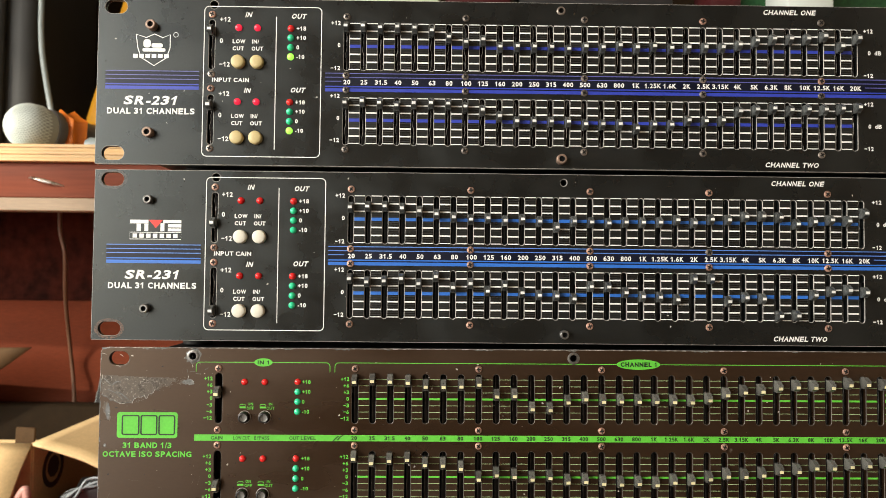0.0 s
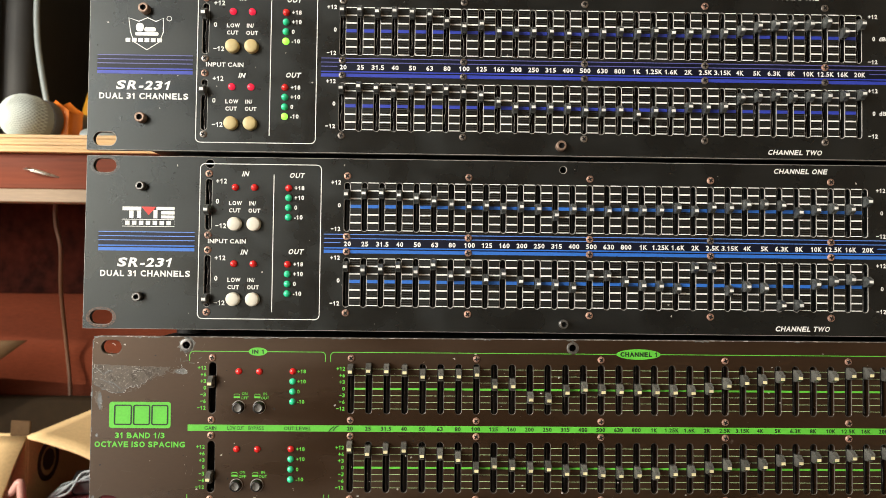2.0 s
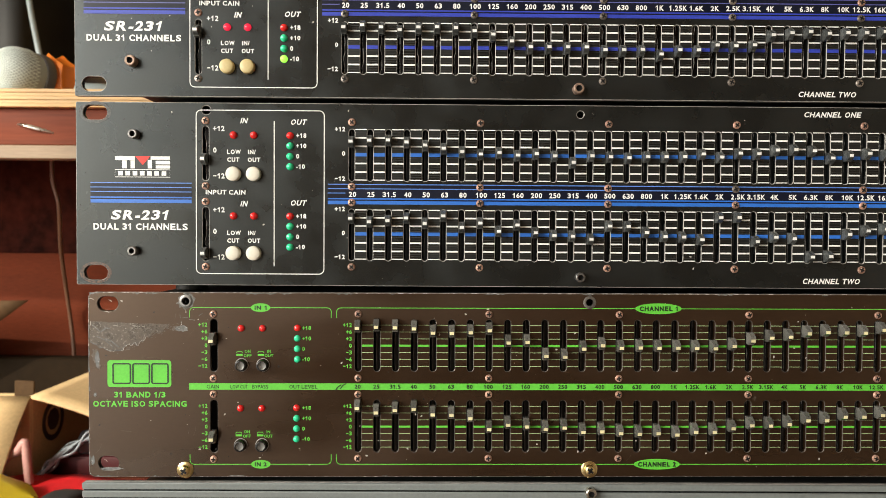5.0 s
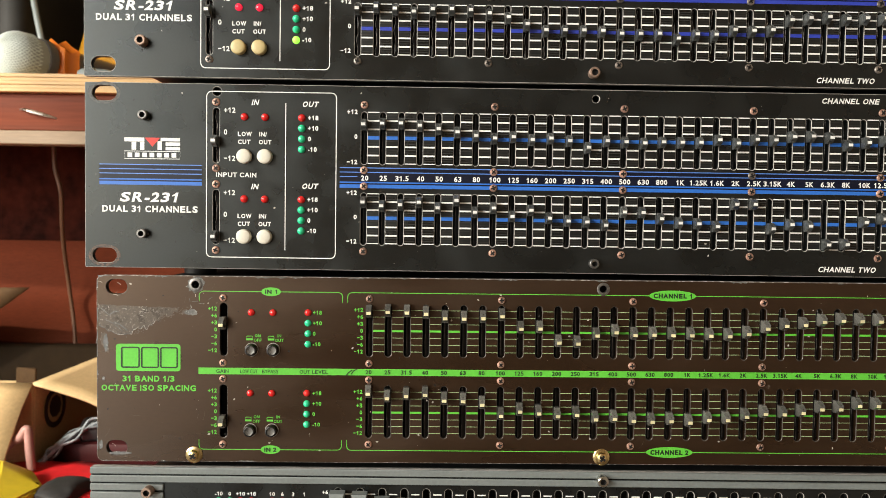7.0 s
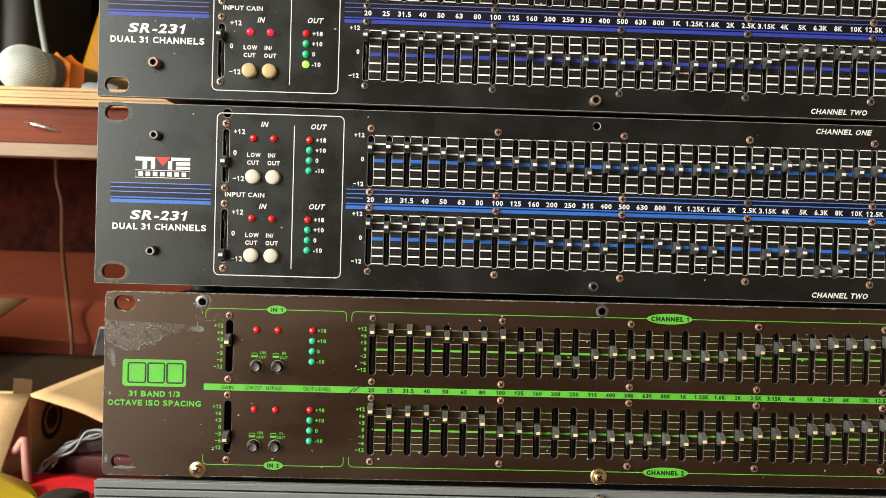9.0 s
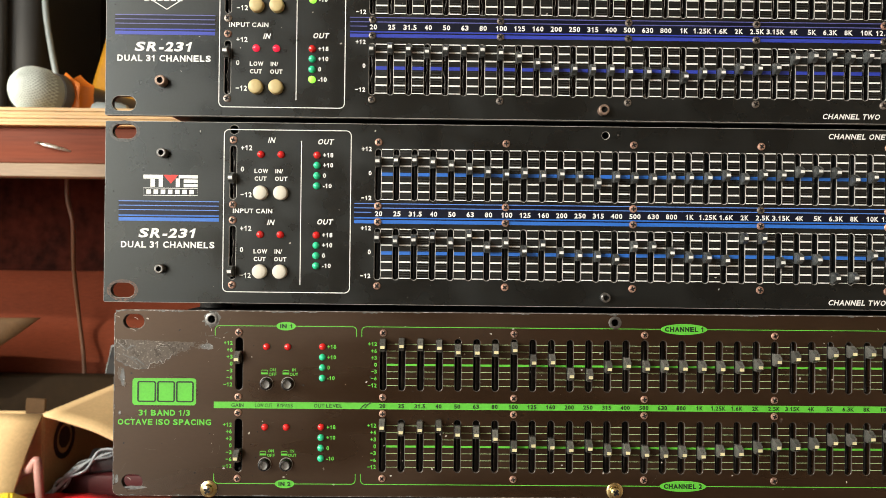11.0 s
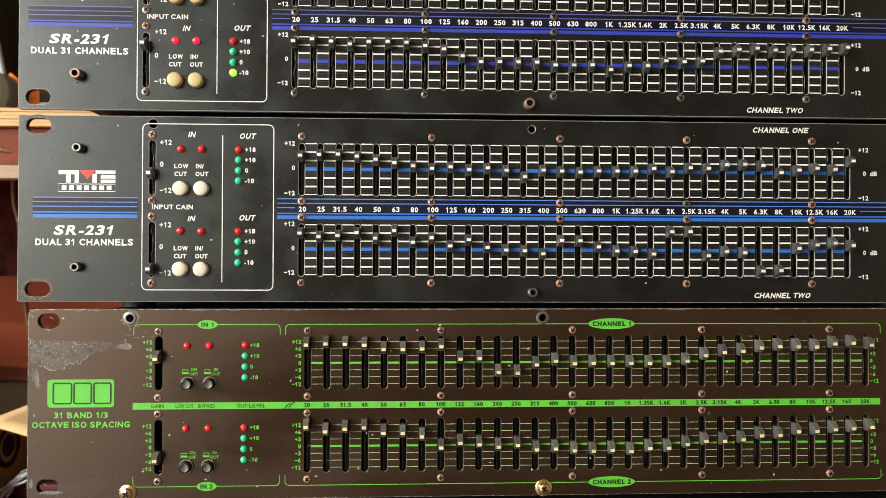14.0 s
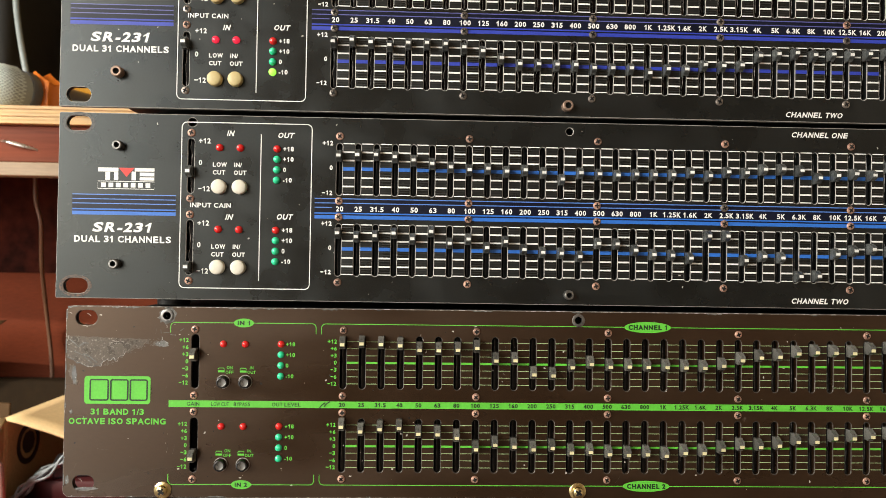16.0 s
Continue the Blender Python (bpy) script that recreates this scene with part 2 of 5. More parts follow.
def sheet(name, loops, mats, thick, bevel=0.0):
    """A plate with openings: the first loop is its outline, the others are cut out. Its front lies in y = 0; edges take the second material."""
    data = bpy.data.curves.new(name, "CURVE")
    data.dimensions, data.fill_mode = "2D", "BOTH"
    data.extrude, data.bevel_depth, data.bevel_resolution, data.offset = max(thick / 2 - bevel, 0) * MM, bevel * MM, 1, -bevel * MM
    for loop in loops:
        line = data.splines.new("POLY")
        line.points.add(len(loop) - 1)
        for p, (x, y) in zip(line.points, loop):
            p.co = (x * MM, y * MM, 0, 1)
        line.use_cyclic_u = True
    mesh = evaluated(data, name)
    mesh.transform(Matrix.Translation((0, thick / 2 * MM, 0)))
    bm = bmesh.new()
    bm.from_mesh(mesh)
    bmesh.ops.remove_doubles(bm, verts=bm.verts, dist=2e-6)
    bm.to_mesh(mesh)
    bm.free()
    mesh.materials.clear()
    for m in mats:
        mesh.materials.append(m)
    if len(mats) > 1:
        wide, tall = (max(p[k] for p in loops[0]) * MM for k in (0, 1))
        for f in mesh.polygons:
            x, _, z = f.center
            rim = min(x, z, wide - x, tall - z) < 1.3 * MM
            tilt = abs(f.normal.y)
            f.material_index = 0 if tilt > 0.98 else len(mats) - 1 if rim else 1 if tilt > 0.2 else 0
    return mesh


def print_shape(name, loops, mat, parent, label="", lift=0.10):
    """Ink on a panel: a film a tenth of a millimetre thick."""
    mesh = sheet(name, loops, [mat], 0.06)
    return put(name, mesh, parent, (0, -lift * MM, 0), label=label)


def ink_line(name, points, width, mat, parent, closed=False):
    """A printed line of even width along the points."""
    bm = bmesh.new()
    pts = [Vector((x * MM, 0, y * MM)) for x, y in points]
    n = len(pts)
    sides = []
    for k, p in enumerate(pts):
        a, b = (pts[(k - 1) % n], pts[(k + 1) % n]) if closed else (pts[max(k - 1, 0)], pts[min(k + 1, n - 1)])
        way = (b - a).normalized()
        off = Vector((-way.z, 0, way.x)) * width * MM / 2
        sides.append((bm.verts.new(p + off), bm.verts.new(p - off)))
    for k in range(n if closed else n - 1):
        (a, b), (c, d) = sides[k], sides[(k + 1) % n]
        bm.faces.new([a, b, d, c])
    return put(name, finish(bm, name, mat), parent, (0, -0.10 * MM, 0))


LETTERS, GLYPHS = {}, {}
# advance widths of a plain grotesque face, in thousandths of its size; capitals are 716 high
ADVANCE = dict(zip("ABCDEFGHIJKLMNOPQRSTUVWXYZ", (722, 722, 722, 722, 667, 611, 778, 722, 278, 556, 722, 611, 833, 722, 778, 667, 778, 722, 667, 611, 722, 667, 944, 667, 667, 611)))
ADVANCE.update({" ": 278, ".": 278, "/": 300, "-": 333, "+": 584, "\u2212": 584})
ONE = [(0.235, 0.0), (0.375, 0.0), (0.375, 0.716), (0.262, 0.716), (0.190, 0.610), (0.075, 0.540), (0.075, 0.418), (0.160, 0.450), (0.235, 0.505)]


def glyph(char, bold):
    """One character as points and faces, brought to the width that its advance leaves it."""
    if (char, bold) not in GLYPHS:
        if char == "1":
            thin = 0.02 if bold < 0.025 else 0.0
            GLYPHS[char, bold] = [(x + (thin if x == 0.235 else 0), z) for x, z in ONE], [[0, 1, 2, 8], [8, 2, 3], [8, 3, 4], [8, 4, 7], [7, 4, 5, 6]]
        else:
            data = bpy.data.curves.new("text", "FONT")
            data.body, data.size, data.offset, data.resolution_u = char, 1.0, bold, 3
            mesh = evaluated(data, "glyph")
            co = np.array([v.co for v in mesh.vertices])
            lo, hi = co.min(0), co.max(0)
            step = ADVANCE.get(char, 556) / 1000
            bearing = {"I": 0.140, ".": 0.140, "/": 0.01, "-": 0.06}.get(char, 0.03 if char in "AVWTYX" else 0.085 if char.isdigit() else 0.125)
            kx = (step - bearing) / (hi[0] - lo[0])
            kz = 0.716 / (hi[2] - lo[2]) if char.isalnum() or char == "/" else 0.716 / 0.70
            base = lo[2] if char.isalnum() or char in "./" else 0.0
            GLYPHS[char, bold] = [((v[0] - lo[0]) * kx + bearing / 2, (v[2] - base) * kz) for v in co], [list(p.vertices) for p in mesh.polygons]
    return GLYPHS[char, bold]


def writing(name, text, x, y, height, mat, parent, width=None, bold=0.02, slant=0.0, anchor="centre", label=""):
    """Printed characters of the given cap height in millimetres, centred on x and y."""
    key = (text, round(height, 2), width, bold, slant, anchor, mat.name)
    if key not in LETTERS:
        points, faces, along = [], [], 0.0
        for char in text:
            if char != " ":
                own, sides = glyph(char, bold)
                faces += [[k + len(points) for k in side] for side in sides]
                points += [(along + px + slant * pz, pz) for px, pz in own]
            along += ADVANCE.get(char, 556) / 1000
        co = np.array(points)
        lo, hi = co[:, 0].min(), co[:, 0].max()
        sz = height * MM / 0.716
        sx = width * MM / (hi - lo) if width else sz
        cx = {"centre": (lo + hi) / 2, "right": hi, "left": lo}[anchor]
        mesh = bpy.data.meshes.new(name)
        mesh.from_pydata([((px - cx) * sx, 0, (pz - 0.358) * sz) for px, pz in points], [], faces)
        mesh.materials.append(mat)
        LETTERS[key] = mesh
    return put(name, LETTERS[key], parent, (x * MM, -0.12 * MM, y * MM), label=label)


# ---- small hardware, built once and shared ----
def screw_mesh(name, mat, r=1.85, high=0.9):
    bm = bmesh.new()
    add_lathe(bm, [(r * MM, -1.2 * MM), (r * MM, high * 0.35 * MM), (r * 0.86 * MM, high * 0.75 * MM), (r * 0.5 * MM, high * MM), (0, high * 1.05 * MM)], 16)
    for lo, hi in (((-0.60, 0.20), (0.60, -0.20)), ((-0.20, 0.60), (0.20, -0.60))):
        x0, x1, z0, z1 = lo[0] * r, hi[0] * r, min(lo[1], hi[1]) * r, max(lo[1], hi[1]) * r
        add_box(bm, (x0 * MM, -(high * 1.12) * MM, z0 * MM), (x1 * MM, -0.3 * MM, z1 * MM), 0, 1)
    return finish(bm, name, [mat, HOLE], 35)


def socket_mesh(name, mat, r=2.6, high=4.0, deep=1.8):
    """A hexagon socket head standing proud of the panel."""
    bm = bmesh.new()
    k = 0.56 * r
    add_lathe(bm, [(r * MM, -1.0 * MM), (r * MM, (high - 0.4) * MM), ((r - 0.4) * MM, high * MM), (k * MM, high * MM)], 18)
    add_lathe(bm, [(k * 1.02 * MM, (high + 0.02) * MM), (k * MM, (high - deep) * MM), (0, (high - deep) * MM)], 6, 1)
    return finish(bm, name, [mat, HOLE], 35)


def slider_mesh(name, wide, tall, out, mat):
    """A fader cap with sloping shoulders, grip steps and a stem that runs into the slot."""
    bm = bmesh.new()
    w, t = wide / 2, tall / 2
    shape = [(-t, 0.4), (-t, out * 0.55), (-t * 0.86, out * 0.6), (-t * 0.42, out), (t * 0.42, out), (t * 0.86, out * 0.6), (t, out * 0.55), (t, 0.4)]
    rows = []
    for side in (-1, -0.86, 0.86, 1):
        inset = 0.90 if abs(side) == 1 else 1.0
        rows.append([bm.verts.new((side * w * MM, -h * (inset if h > 1 else 1) * MM, z * (0.95 if abs(side) == 1 else 1) * MM)) for z, h in shape])
    n = len(shape)
    for a, b in zip(rows, rows[1:]):
        for k in range(n):
            bm.faces.new([a[k], a[(k + 1) % n], b[(k + 1) % n], b[k]])
    bm.faces.new(rows[0])
    bm.faces.new(rows[-1][::-1])
    add_box(bm, (-0.55 * MM, -0.8 * MM, -1.1 * MM), (0.55 * MM, 8.3 * MM, 1.1 * MM))
    return finish(bm, name, mat)


def lip_mesh(name, tall, seed, wave):
    """A dust lip inside a slot: a glossy strip with a wavy free edge."""
    bm = bmesh.new()
    rng = random.Random(seed)
    phase, rows = rng.uniform(0, 6), []
    for k in range(15):
        z = (k / 14 - 0.5) * tall * MM
        push = wave * (math.sin(phase + k * 0.8) * 0.6 + math.sin(phase * 2 + k * 1.9) * 0.4)
        rows.append([bm.verts.new((a * MM, d * MM, z)) for a, d in ((-1.4, 2.4), (-0.35 + push, 1.3 + 0.5 * push), (0.10 + push, 1.6), (1.4, 2.6))])
    for a, b in zip(rows, rows[1:]):
        for k in range(3):
            bm.faces.new([a[k], a[k + 1], b[k + 1], b[k]])
    # glints drawn along the free edge as a paler bead of uneven thickness
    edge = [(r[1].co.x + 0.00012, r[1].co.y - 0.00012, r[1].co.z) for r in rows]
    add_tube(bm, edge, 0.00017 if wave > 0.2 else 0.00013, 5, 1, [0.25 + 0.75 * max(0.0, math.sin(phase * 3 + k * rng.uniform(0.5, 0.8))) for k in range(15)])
    return finish(bm, name, [LIP_GLOSS, LIP_GLINT] if wave > 0.2 else [FELT, LIP_GLINT_DIM], 60)


LED_SHAPE = [(1.8, -1.0), (1.8, 0.2), (1.7, 0.8), (1.35, 1.4), (0.75, 1.8), (0, 1.95)]
LEDS = {m.name: lathe("lens", LED_SHAPE, m, 16, 60) for m in (RED_LED, GREEN_LED, RED_LIT, GREEN_LIT)}
SMALL_LEDS = {m.name: lathe("lens", [(r * 0.92, h * 0.8) for r, h in LED_SHAPE], m, 16, 60) for m in (RED_LED, GREEN_LED)}
SCREW_RUST, SCREW_DULL = screw_mesh("screw", RUST), screw_mesh("screw", DULL)
SOCKET_OLD, SOCKET_DULL, SOCKET_NICKEL = (socket_mesh("socket_bolt", m) for m in (OLD_BOLT, DULL, NICKEL))
SOCKET_RING = socket_mesh("socket_bolt", WORN_STEEL, 2.3, 3.8, 2.6)
LOW_SOCKET = socket_mesh("socket_bolt", DULL, 2.3, 0.7, 2.6)
CAP = slider_mesh("slider", 2.7, 5.4, 5.4, KNOB)
CAP_B = slider_mesh("slider", 2.8, 5.9, 5.4, KNOB_OLD)
STRIPE = block("pointer", (-0.98 * MM, -0.10 * MM, -0.64 * MM), (0.98 * MM, 0.5 * MM, 0.64 * MM), POINTER)
STRIPE_B = block("pointer", (-1.0 * MM, -0.10 * MM, -0.70 * MM), (1.0 * MM, 0.5 * MM, 0.70 * MM), POINTER_OLD)
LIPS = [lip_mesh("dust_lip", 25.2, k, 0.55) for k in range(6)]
LIPS_FLAT = [lip_mesh("dust_lip", 25.2, 10 + k, 0.16) for k in range(6)]
BANDS = "20 25 31.5 40 50 63 80 100 125 160 200 250 315 400 500 630 800 1K 1.25K 1.6K 2K 2.5K 3.15K 4K 5K 6.3K 8K 10K 12.5K 16K 20K".split()


def fader(parent, x, y, cap=CAP, stripe=STRIPE, out=5.4, drop=0.0):
    knob = put("slider", cap, parent, (x * MM, 0, y * MM))
    put("pointer", stripe, knob, (0, -out * MM, drop * MM), label="pale pointer stripe")
    return knob


def rack_case(root, wide, tall, deep=0.26):
    """The steel case behind a front panel, with its inner plate and feet."""
    bm = bmesh.new()
    lo, hi = Vector((28, 3.2, 1.6)) * MM, Vector((wide - 28, deep / MM, tall - 1.3)) * MM
    for f in add_box(bm, lo, hi):
        if f.calc_center_median().y < 0.004:
            bmesh.ops.delete(bm, geom=[f], context="FACES_ONLY")
    put("case", finish(bm, "case", STEEL), root)
    put("inner_plate", block("inner_plate", (29 * MM, 8 * MM, 3 * MM), ((wide - 29) * MM, 9 * MM, (tall - 3) * MM), DARK), root)


def feet(root, wide, gap, deep=0.26):
    mesh = lathe("foot", [(8, -gap / 2), (8, gap / 2 - 0.4), (7.5, gap / 2), (0, gap / 2)], STEEL, 20)
    mesh.transform(Matrix.Rotation(radians(90), 4, "X"))
    for x in (45, wide - 45):
        for y in (0.03, deep - 0.03):
            put("foot", mesh, root, (x * MM, y, (1.6 - gap / 2) * MM))


# ---- the rack units ----
def stadium(x0, y0, x1, y1):
    return rounded(x0, y0, x1, y1, min(x1 - x0, y1 - y0) / 2 - 0.01, 5)


def slider_grid(root, c0, pitch, rows, thick, mats, slot_wide=2.8):
    """Printed scale lines between the slots; the pieces of a row share one mesh."""
    half = (pitch - slot_wide - 0.5) / 2
    for y, t, m in zip(rows, thick, mats):
        mesh = block("scale_line", (-half * MM, 0, -t / 2 * MM), (half * MM, 0.05 * MM, t / 2 * MM), m)
        for k in range(30):
            put("scale_line", mesh, root, ((c0 + (k + 0.5) * pitch + 0.05) * MM, -0.10 * MM, y * MM))


def two_channel_unit(at, turn, label, tall, dx, dy, c0, pitch, right, blue, fine_blue, slides, gains, tint, button, lit, gap, wavy, bolts, screws):
    """A black two-unit-high graphic equaliser with 31 bands in two channels. Lengths in millimetres from the panel's lower left corner."""
    wide = 482.6
    root = thing("equalizer", at, label, "equalizer", "stacked equalizers", turn)
    X = [c0 + k * pitch for k in range(31)]
    low = dy * 3.4
    loops = [rounded(0, 0, wide, tall, 0.6, 2)]
    for y in (5.8 + dy * 0.2, tall - 5.0):
        for x in (9.2, wide - 9.2):
            loops.append(stadium(x - 5.7, y - 3.5, x + 5.7, y + 3.5))
    for x in X:
        for y0 in (50.0 + dy, 11.8 + low):
            loops.append(stadium(x - 1.35, y0 + 0.45, x + 1.35, y0 + 25.05))
    gx = 61.8 + dx * 1.2
    for y0 in (50.2 + dy, 11.7 + low):
        loops.append(stadium(gx - 1.45, y0, gx + 1.45, y0 + 25.8))
    loops.append(circle(62.1 + dx, 83.7 + dy * 0.5, 2.1))
    loops.append(circle(241.0 + dx * 0.5, 82.9 + dy * 0.5, 1.7))
    loops.append(circle(418.5, 82.7 + dy * 0.5, 1.7))
    put("front_panel", sheet("front_panel", loops, [BLACK, RIM], 3.0, 0.30), root)
    rack_case(root, wide, tall)
    feet(root, wide, gap)
    # dust lips behind the slots, then the sliders
    for row, y0 in zip(slides, (50.0 + dy, 11.8 + low)):
        for k, (x, y) in enumerate(zip(X, row)):
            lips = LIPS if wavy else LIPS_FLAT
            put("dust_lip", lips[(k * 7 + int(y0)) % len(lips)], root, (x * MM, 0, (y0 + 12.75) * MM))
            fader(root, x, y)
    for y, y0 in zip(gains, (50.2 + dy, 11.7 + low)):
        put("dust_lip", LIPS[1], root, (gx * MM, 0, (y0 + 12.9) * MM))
        fader(root, gx, y)
    # scale lines, blue bands and their numbers
    for rows, off in (((75.0, 71.0, 67.0, 63.0, 58.8, 54.7, 50.9), dy), ((36.6, 32.8, 28.9, 25.1, 20.8, 16.8, 13.0), low)):
        slider_grid(root, c0, pitch, [y + off for y in rows], (0.45, 0.75, 0.75, 1.65, 0.75, 0.75, 0.45), (WHITE, WHITE, WHITE, blue, WHITE, WHITE, WHITE))
    # hair-thin grey lines between the white ones, two to a step
    points, faces, half = [], [], (pitch - 3.3) / 2
    for rows, off in (((75.0, 71.0, 67.0, 63.0, 58.8, 54.7, 50.9), dy), ((36.6, 32.8, 28.9, 25.1, 20.8, 16.8, 13.0), low)):
        for a, b in zip(rows, rows[1:]):
            for y in (a + (b - a) * 0.36 + off, a + (b - a) * 0.66 + off):
                for x in X[:-1]:
                    n, mid = len(points), x + pitch / 2 + 0.05
                    points += [((mid + u * half) * MM, -0.07 * MM, (y + v * 0.14) * MM) for u, v in ((-1, -1), (1, -1), (1, 1), (-1, 1))]
                    faces.append((n, n + 1, n + 2, n + 3))
    mesh = bpy.data.meshes.new("scale_hatching")
    mesh.from_pydata(points, [], faces)
    mesh.materials.append(FINE_GREY)
    tagged(put("scale_hatching", mesh, root), "hair-thin dark grey printed hatching", kind="stuff")
    for x0, x1 in ((6.9 + dx, 55.1 + dx), (120.2 + dx, 474.0)):
        print_shape("blue_ground", [[(x0, 39.4 + dy), (x1, 39.4 + dy), (x1, 48.9 + dy), (x0, 48.9 + dy)]], GROUND, root, "dark blue printed ground", 0.065)
        for y, t, m in ((48.8, 0.40, fine_blue), (46.7, 0.40, fine_blue), (41.9, 0.65, blue), (40.1, 1.70, blue)):
            print_shape("blue_band", [[(x0, y + dy - t / 2), (x1, y + dy - t / 2), (x1, y + dy + t / 2), (x0, y + dy + t / 2)]], m, root)
    for x0, x1 in ((6.9 + dx, 55.1 + dx), (120.2 + dx, 128.5 + dx), (401.5 + right, 474.0)):
        print_shape("blue_band", [[(x0, 44.4 + dy), (x1, 44.4 + dy), (x1, 44.8 + dy), (x0, 44.8 + dy)]], fine_blue, root)
    for x, word in zip(X, BANDS):
        writing("band_number", word, x + 0.4 + (0.0 if lit else 0.0042 * (x - c0)), (44.25 if lit else 44.0) + dy, 2.45, WHITE, root, bold=0.030)
    for y, word in ((75.1, "+12"), (63.5, "0"), (51.5, "\u221212"), (37.0, "+12"), (25.5, "0"), (14.0, "\u221212")):
        writing("scale_number", word, c0 - 3.2, y + dy, 2.2, WHITE, root, bold=0.034, anchor="right")
    for y, word in ((74.4, "+12"), (62.9, "0  dB"), (51.0, "\u221212"), (36.0, "+12"), (24.4, "0  dB"), (12.7, "\u221212")):
        writing("scale_number", word, (403.3 if word[0] != "0" else 406.6) + right, y + dy, 2.2, WHITE, root, bold=0.034)
    writing("channel_name", "CHANNEL ONE", 362.4 + right, 83.7 + dy, 2.6, WHITE, root, 27.6, 0.03, 0.22)
    writing("channel_name", "CHANNEL TWO", 363.2 + right, 3.6 + dy * 0.3, 2.6, WHITE, root, 27.6, 0.03, 0.22)
    writing("power_letter", "C", 421.8 + right, 29.3 + dy, 3.0, WHITE, root)
    # input and output section
    ink_line("section_border", rounded(57.3 + dx, 5.6 + dy * 4, 118.4 + dx + dy * 2, 83.7 + dy * 4, 2.4), 0.42, WHITE, root, True)
    ink_line("section_divider", [(94.5 + dx, 9.3 + dy * 4), (94.5 + dx, 78.6 + dy * 4)], 0.42, WHITE, root)
    writing("section_name", "INPUT CAIN", 71.3 + dx, 44.6 + dy, 2.2, WHITE, root, 19.0, 0.022)
    for base, led_y in ((0.0, 71.9), (-38.5, 33.3)):
        writing("section_name", "IN", 80.2 + dx, (78.8 if not base else 39.2) + dy, 2.6, WHITE, root, None, 0.03, 0.25)
        writing("section_name", "OUT", 106.4 + dx, (78.3 if not base else 39.7) + dy, 2.6, WHITE, root, None, 0.03, 0.25)
        for x in (75.1, 84.8):
            put("led", LEDS[RED_LIT.name if lit else RED_LED.name], root, ((x + dx) * MM, 0, (led_y + dy) * MM), label="glowing red lamp" if lit else "red lamp")
        for words, x, y in (("LOW", 75.3, 63.9), ("CUT", 75.0, 60.2), ("IN/", 83.9, 63.9), ("OUT", 84.9, 60.2)):
            writing("button_name", words, x + dx, y + base * (38.7 / 38.5) - dy * (2.5 if not base else 1.5), 2.1, WHITE, root, None, 0.032)
        for x in (75.3, 85.0):
            put("push_button", button, root, ((x + dx) * MM, 0, (53.3 + base * (37.8 / 38.5) - dy * (0.8 if not base else -5.2)) * MM), label="round domed push button")
        for k, (y, word) in enumerate(zip((71.8, 66.9, 61.9, 57.0), ("+18", "+10", "0", "-10"))):
            y += base + dy
            m = RED_LED if k == 0 else GREEN_LIT if lit and k == 3 else GREEN_LED
            put("led", LEDS[m.name], root, ((102.1 + dx) * MM, 0, y * MM), label="glowing yellow-green lamp" if m == GREEN_LIT else "")
            writing("scale_number", word, 105.0 + dx, y + 0.1, 2.2, WHITE, root, bold=0.034, anchor="left")
        for y, word in ((75.0, "+12"), (64.7, "0"), (52.4, "\u221212")):
            writing("scale_number", word, 65.4 + dx, y + base * (38.8 / 38.5) - dy * (4.0 if word[0] == "+" else 0.5), 2.45, WHITE, root, bold=0.022, anchor="left")
    # name and printing beside the input section
    writing("model_number", "SR-231", 30.3 + dx, 33.5 + dy, 4.6, WHITE, root, 27.6, 0.036, 0.19)
    writing("model_name", "DUAL 31 CHANNELS", 30.7 + dx, 27.9 + dy, 3.1, WHITE, root, 45.0, 0.034)
    # grime round the rack holes
    if not lit:
        for y, m in ((5.8, RUST_STAIN), (tall - 5.0, GRIME)):
            print_shape("wear_mark", [circle(9.2, y, 7.6, 28, 5.2), stadium(3.3, y - 3.7, 15.1, y + 3.7)], m, root, "worn rusty ring" if m == RUST_STAIN else "", 0.07)
    # screws and bolts
    for k in range(5):
        for y in (78.4, 47.7, 40.1, 9.2):
            rng = random.Random(k * 31 + int(y) + int(at[2] * 1000))
            put("screw", screws[rng.random() < tint or (tint > 0.5 and y in (78.4, 9.2))], root, (X[7 * k] * MM, 0, (y + dy) * MM), (0, rng.uniform(0, 90), 0))
    for k, y in enumerate((78.7, 47.6, 40.1, 8.9)):
        put("screw", screws[(k % 2 == 0) if tint < 0.5 else 1], root, (gx * MM, 0, (y + dy) * MM), (0, 20 + 31 * k, 0))
    for x, y in ((28.3, 71.8), (27.8, 16.3)):
        put("socket_bolt", bolts[0], root, (x * MM, 0, y * MM), (0, 17, 0))
    put("socket_bolt", bolts[1], root, ((241.3 + dx * 0.5) * MM, 0, (4.9 + dy * 0.2) * MM), (0, 8, 0))
    if lit:
        put("socket_bolt", LOW_SOCKET, root, ((241.0 + dx * 0.5) * MM, 0, (82.9 + dy * 0.5) * MM))
    return root


def button_mesh(mat, r=3.45):
    return lathe("push_button", [(r, -1), (r, 2.3), (r * 0.96, 2.75), (r * 0.86, 3.0), (r * 0.45, 3.2), (0, 3.25)], mat, 24, 50)


